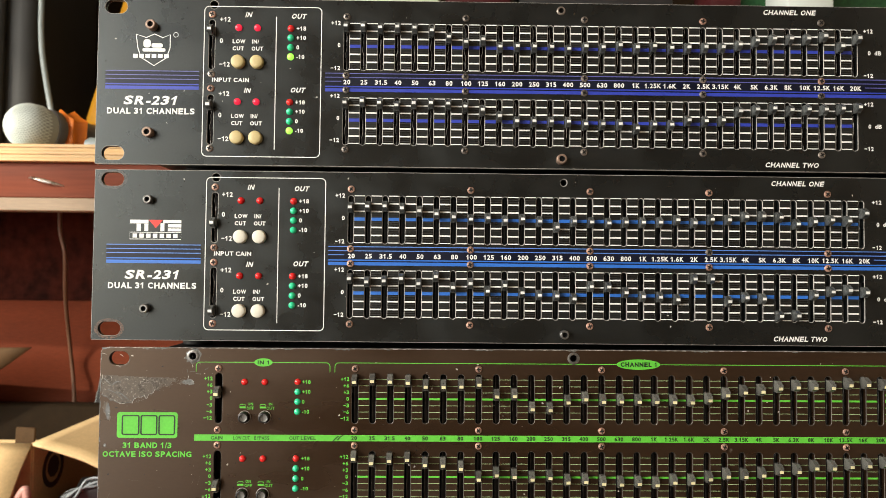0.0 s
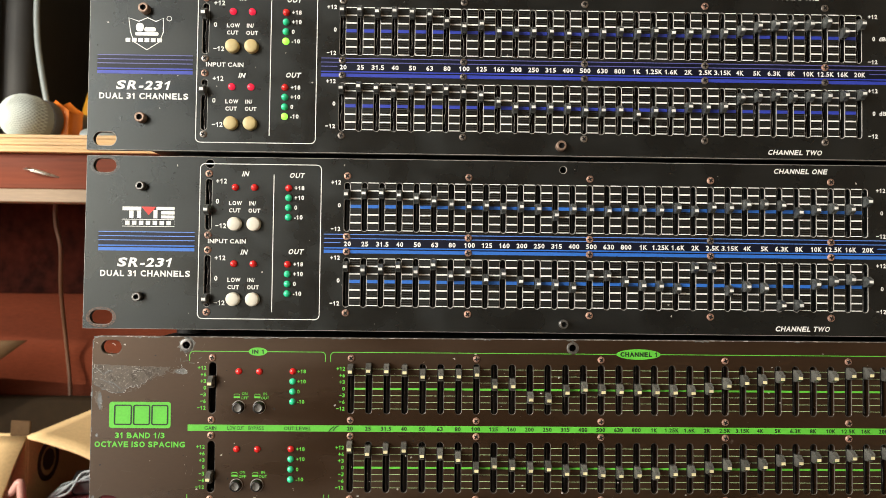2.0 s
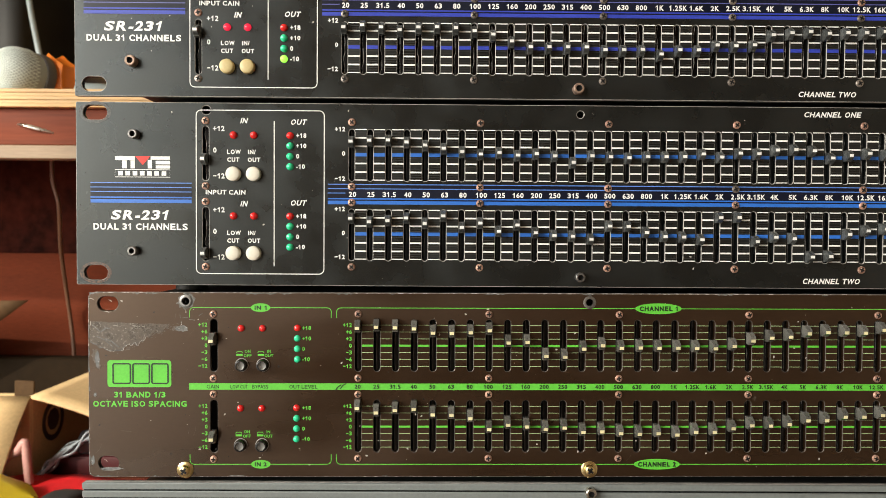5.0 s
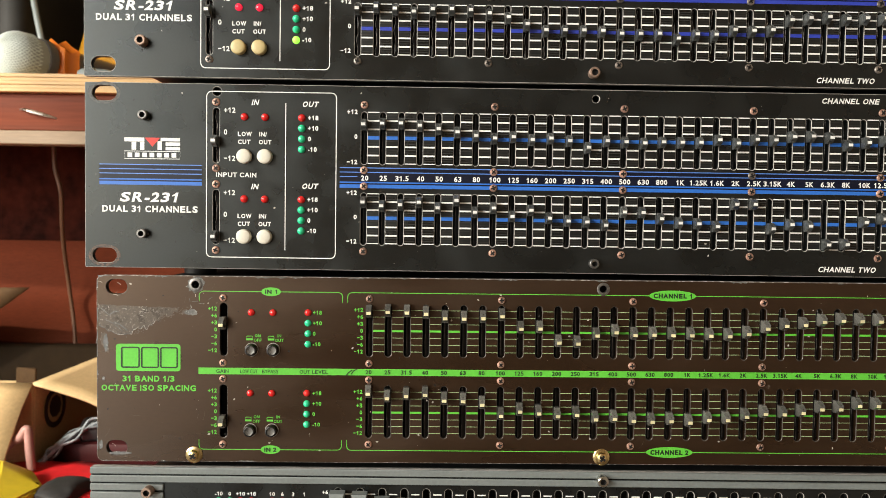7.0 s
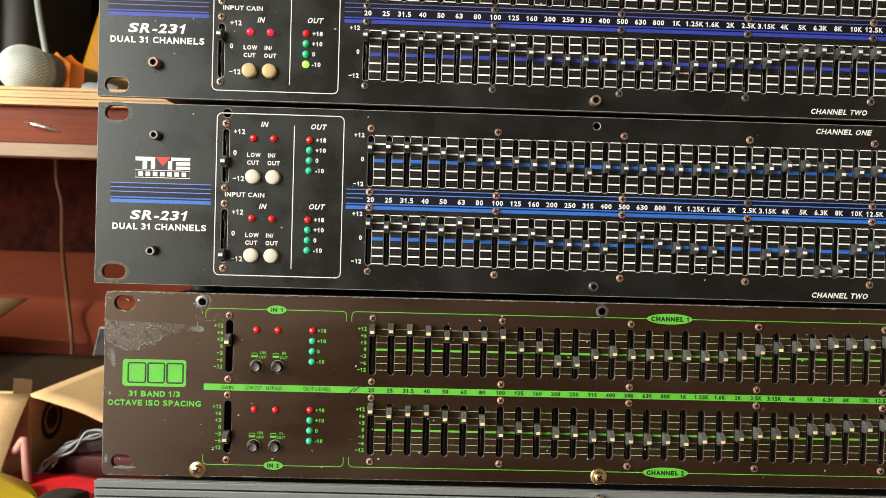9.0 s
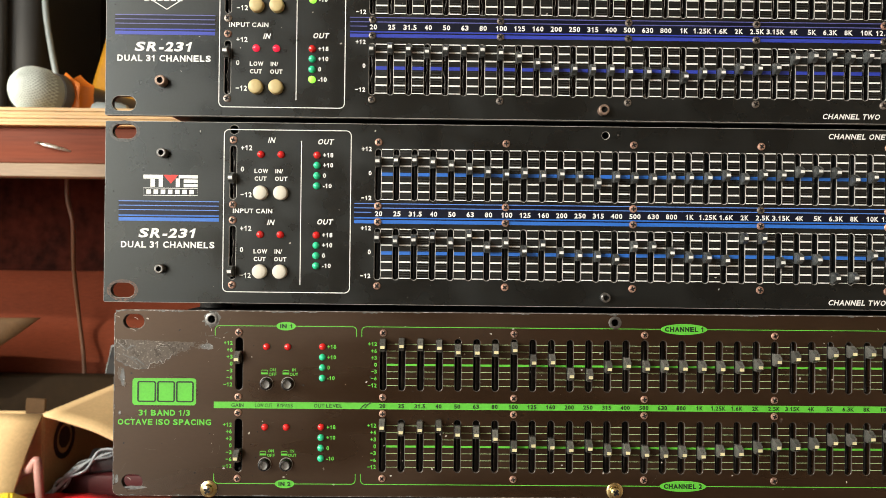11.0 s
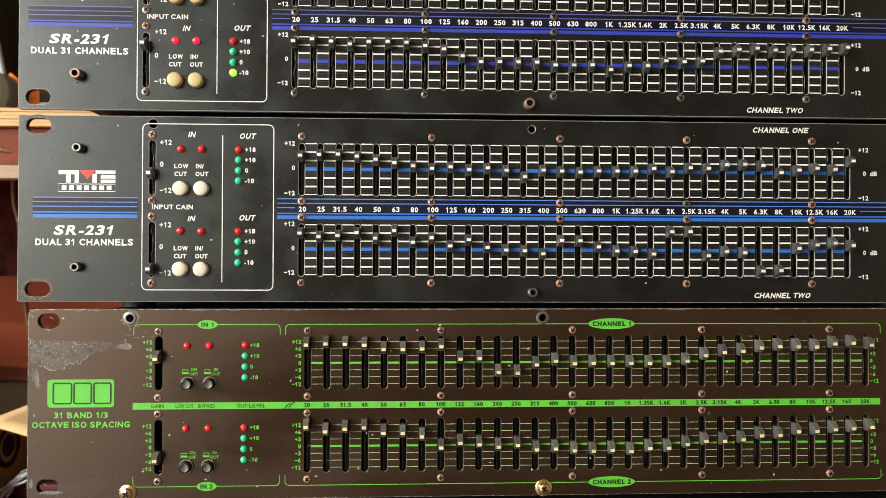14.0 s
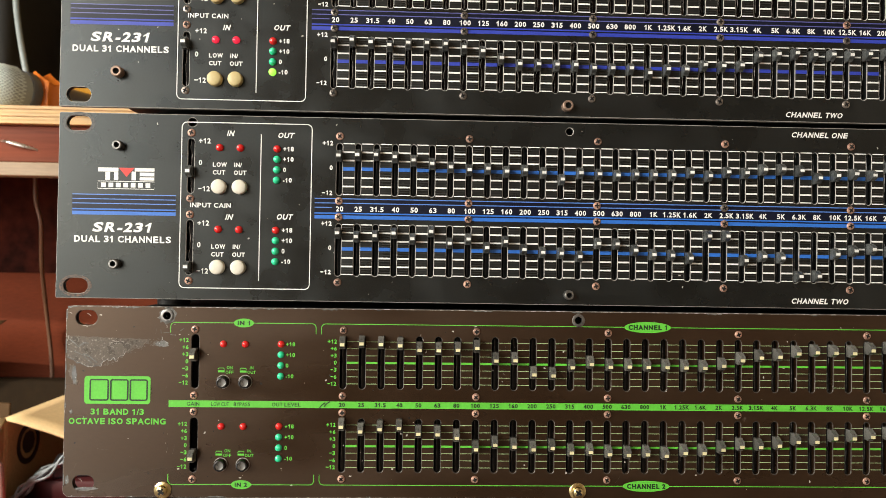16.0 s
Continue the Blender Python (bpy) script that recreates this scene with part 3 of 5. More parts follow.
T_ROWS = ([68.8, 69.3, 69.5, 68.6, 67.2, 65.8, 64.3, 63.2, 64.0, 62.8, 63.6, 62.6, 59.6, 62.8, 62.4, 62.0, 62.6, 62.6, 62.7, 64.0, 62.6, 64.5, 64.3, 66.1, 66.4, 65.9, 62.5, 63.8, 64.8, 64.3, 68.4],
          [32.5, 30.9, 31.5, 32.8, 30.3, 33.9, 28.5, 30.6, 26.8, 29.8, 26.2, 25.0, 24.7, 23.3, 29.6, 29.5, 26.7, 24.8, 24.6, 23.4, 34.0, 34.1, 22.7, 24.8, 24.2, 15.5, 15.8, 26.4, 28.1, 29.0, 27.9])
S_ROWS = ([72.0, 72.1, 71.3, 71.8, 71.4, 70.1, 66.9, 64.4, 65.8, 62.2, 62.6, 62.5, 62.4, 61.5, 62.9, 62.5, 63.8, 62.8, 63.5, 62.7, 63.1, 63.4, 63.4, 64.9, 67.1, 68.2, 68.4, 68.5, 69.9, 64.8, 69.1],
          [32.3, 33.3, 32.4, 31.2, 32.5, 32.7, 32.4, 31.0, 29.5, 26.4, 23.8, 23.9, 23.9, 23.9, 22.7, 22.8, 23.0, 20.9, 23.0, 23.0, 25.4, 25.1, 25.6, 30.4, 31.4, 32.1, 31.3, 31.8, 31.8, 32.4, 33.2])

upper = two_channel_unit((-0.0013, 0.0004, 1.0901), (-0.012, 0.041, -0.061), "black two-channel graphic equalizer with violet stripes and lit lamps",
                         87.0, -2.4, -0.25, 128.6, 8.817, -3.1, NAVY, PALE_NAVY, S_ROWS, (69.5, 30.6), 0.3, button_mesh(TAN), True, 5.6, True, (SOCKET_OLD, SOCKET_OLD), (SCREW_DULL, SCREW_RUST))
middle = two_channel_unit((-0.0007, 0, 1.0), (0, 0, 0), "black two-channel graphic equalizer with bright blue stripes and rusty screws",
                          87.3, 0.0, 0.0, 131.6, 8.787, 0.0, BLUE, PALE_BLUE, T_ROWS, (60.2, 15.5), 0.75, button_mesh(CREAM), False, 6.0, False, (SOCKET_RING, SOCKET_RING), (SCREW_DULL, SCREW_RUST))

# maker's marks as plain shapes: a shield outline on the upper unit
shield = [(19.8, 67.6), (25.0, 65.9), (29.3, 67.8), (33.6, 65.9), (37.4, 67.6), (37.4, 60.5), (35.6, 55.4), (29.3, 51.3), (22.6, 55.4), (20.8, 60.5)]
ink_line("maker_shield", shield, 0.45, WHITE, upper, True)
print_shape("maker_figure", [rounded(23.2, 58.6, 35.0, 60.4, 0.7)], WHITE, upper)
print_shape("maker_figure", [rounded(23.6, 60.7, 27.4, 65.0, 1.5)], WHITE, upper)
print_shape("maker_figure", [rounded(27.8, 60.7, 33.6, 62.9, 0.9)], WHITE, upper)
for k in range(6):
    print_shape("maker_bar", [[(18.4 + 3.2 * k, 55.3), (20.8 + 3.2 * k, 55.3), (20.8 + 3.2 * k, 57.3), (18.4 + 3.2 * k, 57.3)]], WHITE, upper)
ink_line("maker_ring", circle(40.3, 67.5, 1.2), 0.25, WHITE, upper, True)
# and white blocks with a red wedge over a bordered bar on the middle unit
for x0, x1, y0, y1 in ((18.6, 28.0, 59.6, 61.5), (22.0, 24.2, 55.7, 59.5), (26.0, 28.0, 55.7, 59.5), (35.6, 44.8, 59.9, 61.5), (34.2, 36.2, 55.7, 59.8), (38.0, 44.8, 55.7, 57.2), (38.0, 44.8, 57.7, 59.4)):
    print_shape("maker_bar", [[(x0, y0), (x1, y0), (x1, y1), (x0, y1)]], WHITE, middle)
print_shape("maker_wedge", [[(28.2, 61.5), (31.8, 57.3), (35.4, 61.5)]], RED_INK, middle, "red printed wedge")
ink_line("maker_border", [(18.6, 51.6), (44.8, 51.6), (44.8, 55.1), (18.6, 55.1)], 0.3, WHITE, middle, True)
for k in range(7):
    print_shape("maker_bar", [[(20.1 + 3.45 * k, 52.3), (22.3 + 3.45 * k, 52.3), (22.3 + 3.45 * k, 54.4), (20.1 + 3.45 * k, 54.4)]], WHITE, middle)


# ---- the brown unit ----
B_ROWS = ([980.9, 981.4, 981.2, 980.7, 978.7, 978.6, 978.9, 979.9, 974.1, 974.3, 967.8, 967.4, 971.3, 972.9, 971.7, 971.9, 971.8, 971.8, 971.7, 971.6, 972.7, 975.3, 976.7, 977.2, 978.8, 979.4, 979.3, 979.2, 980.6, 980.9, 980.0],
          [942.9, 940.8, 941.9, 942.5, 939.9, 939.7, 938.1, 932.9, 935.0, 934.2, 933.0, 933.7, 931.6, 931.9, 931.0, 930.7, 931.0, 930.4, 931.7, 931.7, 933.4, 934.8, 934.7, 935.4, 937.2, 937.3, 939.0, 939.0, 939.8, 940.2, 940.8])


def green_unit(at, turn):
    """The brown-black unit with green print; heights below are counted from its lower edge at 908.4."""
    wide, tall, ox, oy = 482.6, 88.6, 6.4, 908.4
    root = thing("equalizer", at, "brown-black two-channel graphic equalizer with green print and chipped edges", "equalizer", "stacked equalizers", turn)
    c0, pitch = 134.9 - ox, 8.959
    X = [c0 + k * pitch for k in range(31)]
    loops = [rounded(0, 0, wide, tall, 3.2, 5)]
    for y in (915.0 - oy, 991.5 - oy):
        for x in (15.8 - ox, wide - 9.4):
            loops.append(stadium(x - 4.9, y - 3.4, x + 4.9, y + 3.4))
    slots = ((959.4 - oy, 984.2 - oy), (920.4 - oy, 945.4 - oy))
    for x in X:
        loops += [stadium(x - 1.5, a, x + 1.5, b) for a, b in slots]
    gx = 66.1 - ox
    loops += [stadium(gx - 1.7, a - 0.2, gx + 1.7, b) for a, b in slots]
    for x, y in ((52.9, 992.8), (246.0, 992.7)):
        loops.append(circle(x - ox, y - oy, 1.9))
    put("front_panel", sheet("front_panel", loops, [BROWN, RIM_BROWN, CHIPPED], 3.0, 0.30), root)
    rack_case(root, wide, tall)
    feet(root, wide, 5.0)
    for row, (a, b) in zip(B_ROWS, slots):
        for k, (x, y) in enumerate(zip(X, row)):
            put("dust_lip", LIPS_FLAT[(k * 5) % 6], root, (x * MM, 0, (a + b) / 2 * MM))
            fader(root, x, y - oy + 0.5, CAP_B, STRIPE_B, 5.4, -0.7)
    for y in (975.1, 928.4):
        fader(root, gx, y - oy, CAP_B, STRIPE_B, 5.4, -0.7)
    for top in (981.6, 942.6):
        slider_grid(root, c0, pitch, [top - oy - 3.3 * k for k in range(7)], (0.21, 0.21, 0.21, 0.95, 0.21, 0.21, 0.21), [GREEN_FINE] * 3 + [GREEN] + [GREEN_FINE] * 3, 3.0)
        for k, word in enumerate(("+12", "+6", "+3", "0", "\u22123", "\u22126", "\u221212")):
            y = top - oy - 3.3 * k
            writing("scale_number", word, c0 - 3.0, y, 1.9, GREEN, root, bold=0.03, anchor="right")
            writing("scale_number", word, 406.0 - ox, y, 1.9, GREEN, root, bold=0.03, anchor="left")
            writing("scale_number", word, 63.0 - ox, y, 1.9, GREEN, root, bold=0.03, anchor="right")
    print_shape("number_band", [[(54.3 - ox, 950.4 - oy), (411.0 - ox, 950.4 - oy), (411.0 - ox, 953.5 - oy), (54.3 - ox, 953.5 - oy)]], GREEN, root, "green printed band")
    for x, word in zip(X, BANDS):
        writing("band_number", word, x - 0.2, 952.0 - oy, 2.0, INK, root, bold=0.03).location.y = -0.22 * MM
    for x, word, w in ((65.6, "GAIN", 5.8), (78.1, "LOW CUT", 8.2), (88.2, "BYPASS", 7.6), (108.8, "OUT LEVEL", 13.4)):
        writing("band_number", word, x - ox, 951.9 - oy, 1.75, INK, root, w, 0.005).location.y = -0.22 * MM
    # brackets with their oval names
    for x0, x1, words in ((54.6, 122.1, ("IN 1", "IN 2")), (124.6, 411.2, ("CHANNEL 1", "CHANNEL 2"))):
        x0, x1 = x0 - ox, x1 - ox
        wide_oval = 9.2 if "IN " in words[0] else 22.4
        cx = 88.4 - ox if "IN " in words[0] else 279.2 - ox
        tall_oval = 4.1 if wide_oval < 10 else 5.2
        for word, y, s in ((words[0], 989.8 - oy, -1), (words[1], 914.5 - oy, 1)):
            for a, b in ((x0, 1), (x1, -1)):
                bend = [(a, y + s * 4.8), (a, y + s * 2.0)] + [(a + b * 2 * (1 - math.cos(radians(t))), y + s * 2 * (1 - math.sin(radians(t)))) for t in (22, 45, 67, 90)]
                ink_line("bracket", [*bend, (cx - b * wide_oval / 2 * 0.98, y)], 0.32, GREEN, root)
            print_shape("name_oval", [circle(cx, y, wide_oval / 2, 32, tall_oval / 2)], GREEN, root, "green printed oval")
            writing("channel_name", word, cx, y, 2.0 if wide_oval < 10 else 2.3, INK, root, wide_oval * 0.62 if wide_oval < 10 else wide_oval * 0.82, 0.05).location.y = -0.22 * MM
    # maker's mark as plain shapes: a green tile with three dark-edged blocks
    print_shape("maker_tile", [rounded(15.5 - ox, 951.6 - oy, 45.8 - ox, 964.5 - oy, 1.4)], GREEN, root, "green printed tile")
    for x0, x1 in ((18.2, 26.4), (27.6, 35.4), (36.6, 44.3)):
        ink_line("maker_block", rounded(x0 - ox, 953.4 - oy, x1 - ox, 962.8 - oy, 0.8), 0.7, INK, root, True).location.y = -0.2 * MM
    writing("model_name", "31 BAND 1/3", 30.8 - ox, 948.0 - oy, 2.8, GREEN, root, 24.4, 0.036)
    writing("model_name", "OCTAVE ISO SPACING", 30.9 - ox, 943.6 - oy, 2.8, GREEN, root, 44.4, 0.034)
    # lamps, push buttons and their marks
    small = lathe("push_button", [(2.75, -1), (2.75, 2.4), (2.5, 2.9), (2.05, 3.0), (1.95, 2.2)], BUTTON, 24, 40)
    face = lathe("button_face", [(1.98, 2.1), (1.95, 2.65), (1.4, 2.5), (0, 2.42)], BUTTON_FACE, 24, 40)
    collar = lathe("collar", [(3.25, -0.5), (3.25, 0.15), (3.0, 0.3), (2.85, -0.5)], RIM, 24)
    for base, bx, by, ix in ((0.0, 79.3, 962.3, 78.4), (-38.4, 78.8, 923.8, 78.0)):
        for dx in (0.0, 10.2):
            put("led", SMALL_LEDS[RED_LED.name], root, ((79.1 + dx - ox + base * 0.01) * MM, 0, (979.9 - oy + base) * MM), label="red lamp")
            knob = put("push_button", small, root, ((bx + dx - ox) * MM, 0, (by - oy) * MM), label="small black push button")
            put("collar", collar, knob)
            put("button_face", face, knob, label="dished grey face")
            x, y = ix + dx - ox, 967.6 - oy + base * (38.7 / 38.4)
            print_shape("button_mark", [[(x - 1.6, y - 0.9), (x + 1.4, y - 0.9), (x + 1.4, y), (x - 1.6, y)]], GREEN, root)
            ink_line("button_mark", [(x - 1.6, y + 0.5), (x - 1.2, y + 1.1), (x + 1.0, y + 1.1), (x + 1.4, y + 0.5)], 0.3, GREEN, root)
            for word, up in zip(("ON", "OFF") if not dx else ("IN", "OUT"), (1.3, -0.8)):
                writing("button_name", word, x + 3.8, y + up, 1.4, GREEN, root, bold=0.012)
        for k, word in enumerate(("+18", "+10", "0", "-10")):
            y = 980.1 - oy + base - 5.0 * k
            put("led", SMALL_LEDS[(GREEN_LED if k else RED_LED).name], root, ((105.9 - ox + base * 0.01) * MM, 0, y * MM))
            writing("scale_number", word, 108.2 - ox, y, 1.9, GREEN, root, bold=0.03, anchor="left")
    # screws
    for k in range(5):
        for y in (986.9, 956.1, 948.3, 917.4):
            put("screw", SCREW_RUST, root, (X[7 * k] * MM, 0, (y - oy) * MM), (0, (k * 37 + y * 13) % 90, 0), size=(0.95, 1, 0.95))
    for k, y in enumerate((986.7, 955.9, 948.3, 917.0)):
        put("screw", SCREW_RUST, root, ((65.9 - ox) * MM, 0, (y - oy) * MM), (0, 11 + 29 * k, 0), size=(0.95, 1, 0.95))
    washer = lathe("washer", [(4.0, -0.2), (4.0, 0.5), (3.6, 0.8), (2.0, 0.9)], BRASS, 24)
    head = screw_mesh("screw", BRASS, 2.6, 2.2)
    for x, y in ((52.4, 911.9), (246.4, 912.1)):
        bolt = put("screw", head, root, ((x - ox) * MM, -0.8 * MM, (y - oy) * MM), (0, 33, 0), label="brass-coloured cross-head screw on a washer")
        put("washer", washer, bolt, (0, 0.8 * MM, 0))
    ring = lathe("threaded_ring", [(3.1, -0.1), (3.1, 0.25), (2.4, 0.5), (1.8, 0.45), (1.7, -0.8)], WORN_STEEL, 22)
    for x, y in ((52.9, 992.8), (246.0, 992.7)):
        put("threaded_ring", ring, root, ((x - ox) * MM, 0, (y - oy) * MM))
    # old tape left on the paint: a ragged film
    rng = random.Random(5)
    upper_edge = [(0.8 + 1.5 * k, 74.5 + rng.uniform(-0.25, 0.25) - 0.045 * k) for k in range(26)]
    lower_edge = []
    for k in range(26):
        x = 38.0 - 1.48 * k
        belly = 72.0 - 11.0 * math.sin(math.pi * min(1.0, (39.0 - x) / 54.0)) ** 1.3 + (1.5 * (9 - x) / 9 if x < 9 else 0)
        lower_edge.append((x, belly + rng.uniform(-0.7, 0.7) * (2.2 if 14 < x < 36 else 1.0)))
    print_shape("tape_residue", [upper_edge + lower_edge], TAPE, root, "scuffed strip of old tape residue", 0.07)
    for cx, cy, rx, ry in ((42.0, 71.4, 3.2, 1.3), (3.2, 58.5, 1.6, 4.0), (5.0, 53.6, 1.0, 2.2)):
        blot = [(cx + rx * rng.uniform(0.55, 1.1) * math.cos(2 * math.pi * j / 16), cy + ry * rng.uniform(0.55, 1.1) * math.sin(2 * math.pi * j / 16)) for j in range(16)]
        print_shape("tape_residue", [blot], TAPE, root, "", 0.07)
    for k in range(18):
        x = rng.uniform(1.0, 33.0)
        y = rng.uniform(66.0 + x * 0.16, 74.0 - x * 0.04)
        size = rng.uniform(0.4, 2.2)
        ink_line("scuff", [(x, y), (x + size * 0.5, y + rng.uniform(-0.15, 0.15)), (x + size, y + rng.uniform(-0.35, 0.35))], rng.uniform(0.06, 0.16), CHIP, root).location.y = -0.16 * MM
    for k in range(14):
        x, y = lower_edge[k + 8]
        ink_line("scuff", [(x, y), (x + 0.7, y + rng.uniform(-0.2, 0.3)), (x + 1.5, lower_edge[k + 7][1])], rng.uniform(0.08, 0.3), CHIP, root).location.y = -0.16 * MM
    # crumbs of glue where the tape fades out
    crumb = [sheet("glue_crumb", [[(rng.uniform(0.5, 1.0) * math.cos(2 * math.pi * j / 7) * 0.6, rng.uniform(0.5, 1.0) * math.sin(2 * math.pi * j / 7) * 0.35) for j in range(7)]], [TAPE], 0.04) for k in range(4)]
    for k in range(90):
        x = rng.uniform(12.0, 44.0)
        y = 72.5 - 11.0 * math.sin(math.pi * min(1.0, (39.0 - min(x, 38.9)) / 54.0)) ** 1.3 + rng.gauss(-0.3, 1.1)
        put("glue_crumb", crumb[k % 4], root, (x * MM, -0.07 * MM, min(y, 74.2) * MM), (0, rng.uniform(-40, 40), 0), size=(rng.uniform(0.4, 1.5), 1, rng.uniform(0.4, 1.2)))
    # the torn lower border of the tape, folds in it, and film left beside it
    for k in range(6, 25):
        (x0, y0), (x1, y1) = lower_edge[k], lower_edge[k + 1]
        if k > 14 or k % 3:
            ink_line("torn_border", [(x0, y0 + 0.1), ((x0 + x1) / 2, (y0 + y1) / 2 + rng.uniform(-0.1, 0.25)), (x1, y1 + 0.1)], rng.uniform(0.12, 0.20 + 0.018 * k), FILM, root).location.y = -0.17 * MM
    for pts in ([(2.0, 73.0), (4.5, 71.0), (6.0, 69.5), (9.5, 71.8)], [(4.0, 67.6), (8.0, 65.8), (12.0, 62.2)], [(8.2, 66.4), (11.0, 65.2), (14.6, 62.4)], [(6.6, 70.2), (8.4, 71.6), (10.6, 71.2)]):
        ink_line("fold", pts, rng.uniform(0.25, 0.6), FILM, root).location.y = -0.17 * MM

    def smear(cx, cy, rx, ry, mat, hole=0.0):
        outer = [(cx + rx * rng.uniform(0.72, 1.12) * math.cos(2 * math.pi * j / 22), cy + ry * rng.uniform(0.72, 1.12) * math.sin(2 * math.pi * j / 22)) for j in range(22)]
        print_shape("worn_patch", [outer] + ([circle(cx, cy, hole, 22)] if hole else []), mat, root, "", 0.08)

    smear(44.5, 71.3, 3.6, 1.5, FILM)
    smear(46.5, 84.4, 4.6, 3.9, FILM, 3.15)
    smear(4.3, 56.6, 1.2, 4.2, FILM)
    smear(3.2, 39.5, 0.7, 1.1, FILM)
    smear(11.0, 4.0, 5.6, 0.8, FILM)
    smear(2.0, 8.0, 0.9, 2.4, FILM)
    for pts in ([(43.6, 78.0), (43.9, 76.2)], [(44.8, 76.4), (47.6, 76.6)], [(48.0, 75.6), (50.6, 75.4)], [(52.6, 77.4), (54.4, 78.6)], [(43.4, 72.0), (44.4, 73.6), (44.2, 75.0)]):
        ink_line("scratch", pts, 0.28, FILM, root)
    # bare metal where the upper border is worn through
    for x0, x1 in ((0.5, 6.0), (21, 25), (27, 34), (45, 49), (74, 90), (92, 97), (118, 126), (143, 146), (188, 199), (236, 242), (301, 309), (352, 355)):
        top = [(x0 + (x1 - x0) * t / 9, 88.45) for t in range(10)]
        low = [(x, 88.4 - rng.uniform(0.15, 0.9)) for x, y in top[1:-1]]
        print_shape("worn_border", [top + low[::-1]], FILM, root, "", 0.08)
    for z0, z1 in ((5, 11), (16, 19), (30, 33), (41, 44), (49, 63), (66, 74), (82, 87)):
        left = [(0.15, z0 + (z1 - z0) * t / 7) for t in range(8)]
        print_shape("worn_border", [left + [(0.2 + rng.uniform(0.1, 0.8), z) for x, z in left[1:-1]][::-1]], FILM, root, "", 0.08)
    for x0, x1 in ((3, 12), (30, 33), (66, 75), (140, 143), (205, 212)):
        low = [(x0 + (x1 - x0) * t / 7, 0.15) for t in range(8)]
        print_shape("worn_border", [low + [(x, 0.2 + rng.uniform(0.1, 0.7)) for x, y in low[1:-1]][::-1]], FILM, root, "", 0.08)
    # scratches: two black ones across the number band, pale ones near the corner
    for pts in ([(119.6, 950.2), (120.6, 951.6), (122.4, 953.0)], [(121.8, 950.9), (123.2, 952.6), (124.6, 953.4)]):
        ink_line("scratch", [(x - ox + 4.5, y - oy) for x, y in pts], 0.5, INK, root).location.y = -0.24 * MM
    for k in range(9):
        x, y = rng.uniform(0.8, 13) if k < 6 else rng.uniform(40, 52), rng.uniform(62, 86) if k < 5 else rng.uniform(2, 8) if k < 7 else rng.uniform(72, 80)
        a = rng.uniform(0.3, 2.6)
        size = rng.uniform(1.0, 3.2)
        ink_line("scratch", [(x + size * t * math.cos(a + 0.5 * t), y + size * t * math.sin(a + 0.5 * t)) for t in (0, 0.35, 0.7, 1.0)], rng.uniform(0.12, 0.35), CHIP, root)
    return root




def flecks(root, count, wide, tall, mat, seed):
    """Small chips and specks of dust on a panel."""
    rng = random.Random(seed)
    shapes = []
    for k in range(4):
        loop = [(rng.uniform(0.5, 1.0) * math.cos(2 * math.pi * j / 7) * 0.5, rng.uniform(0.5, 1.0) * math.sin(2 * math.pi * j / 7) * 0.32) for j in range(7)]
        shapes.append(sheet("paint_chip", [loop], [mat], 0.04))
    for k in range(count):
        s = rng.choice((0.35, 0.45, 0.6, 0.9, 1.5))
        put("paint_chip", shapes[k % 4], root, (rng.uniform(4, wide * 0.9) * MM, -0.06 * MM, rng.uniform(3, tall - 3) * MM), (0, rng.uniform(0, 180), 0), size=(s, 1, s))


lower = green_unit((0.0061, -0.0031, 0.9080), (-0.203, -0.125, 0.363))


flecks(lower, 120, 482, 88, CHIP, 3)
flecks(lower, 60, 200, 88, HOLE, 12)
rng = random.Random(21)
for k in range(36):
    # hairline scratches, most of them near the worn corner
    x, y, a, size = rng.uniform(2, 60) if k < 24 else rng.uniform(60, 420), rng.uniform(4, 84), rng.uniform(-0.5, 1.2), rng.uniform(1.0, 5.0)
    ink_line("scratch", [(x + size * t * math.cos(a + 0.3 * t), y + size * t * math.sin(a + 0.3 * t)) for t in (0, 0.5, 1.0)], rng.uniform(0.05, 0.12), TAPE, lower).location.y = -0.08 * MM
flecks(middle, 26, 482, 87, CHIP, 4)
flecks(middle, 30, 150, 87, HOLE, 9)
flecks(upper, 14, 150, 86, HOLE, 10)
flecks(upper, 26, 482, 86, CHIP, 6)


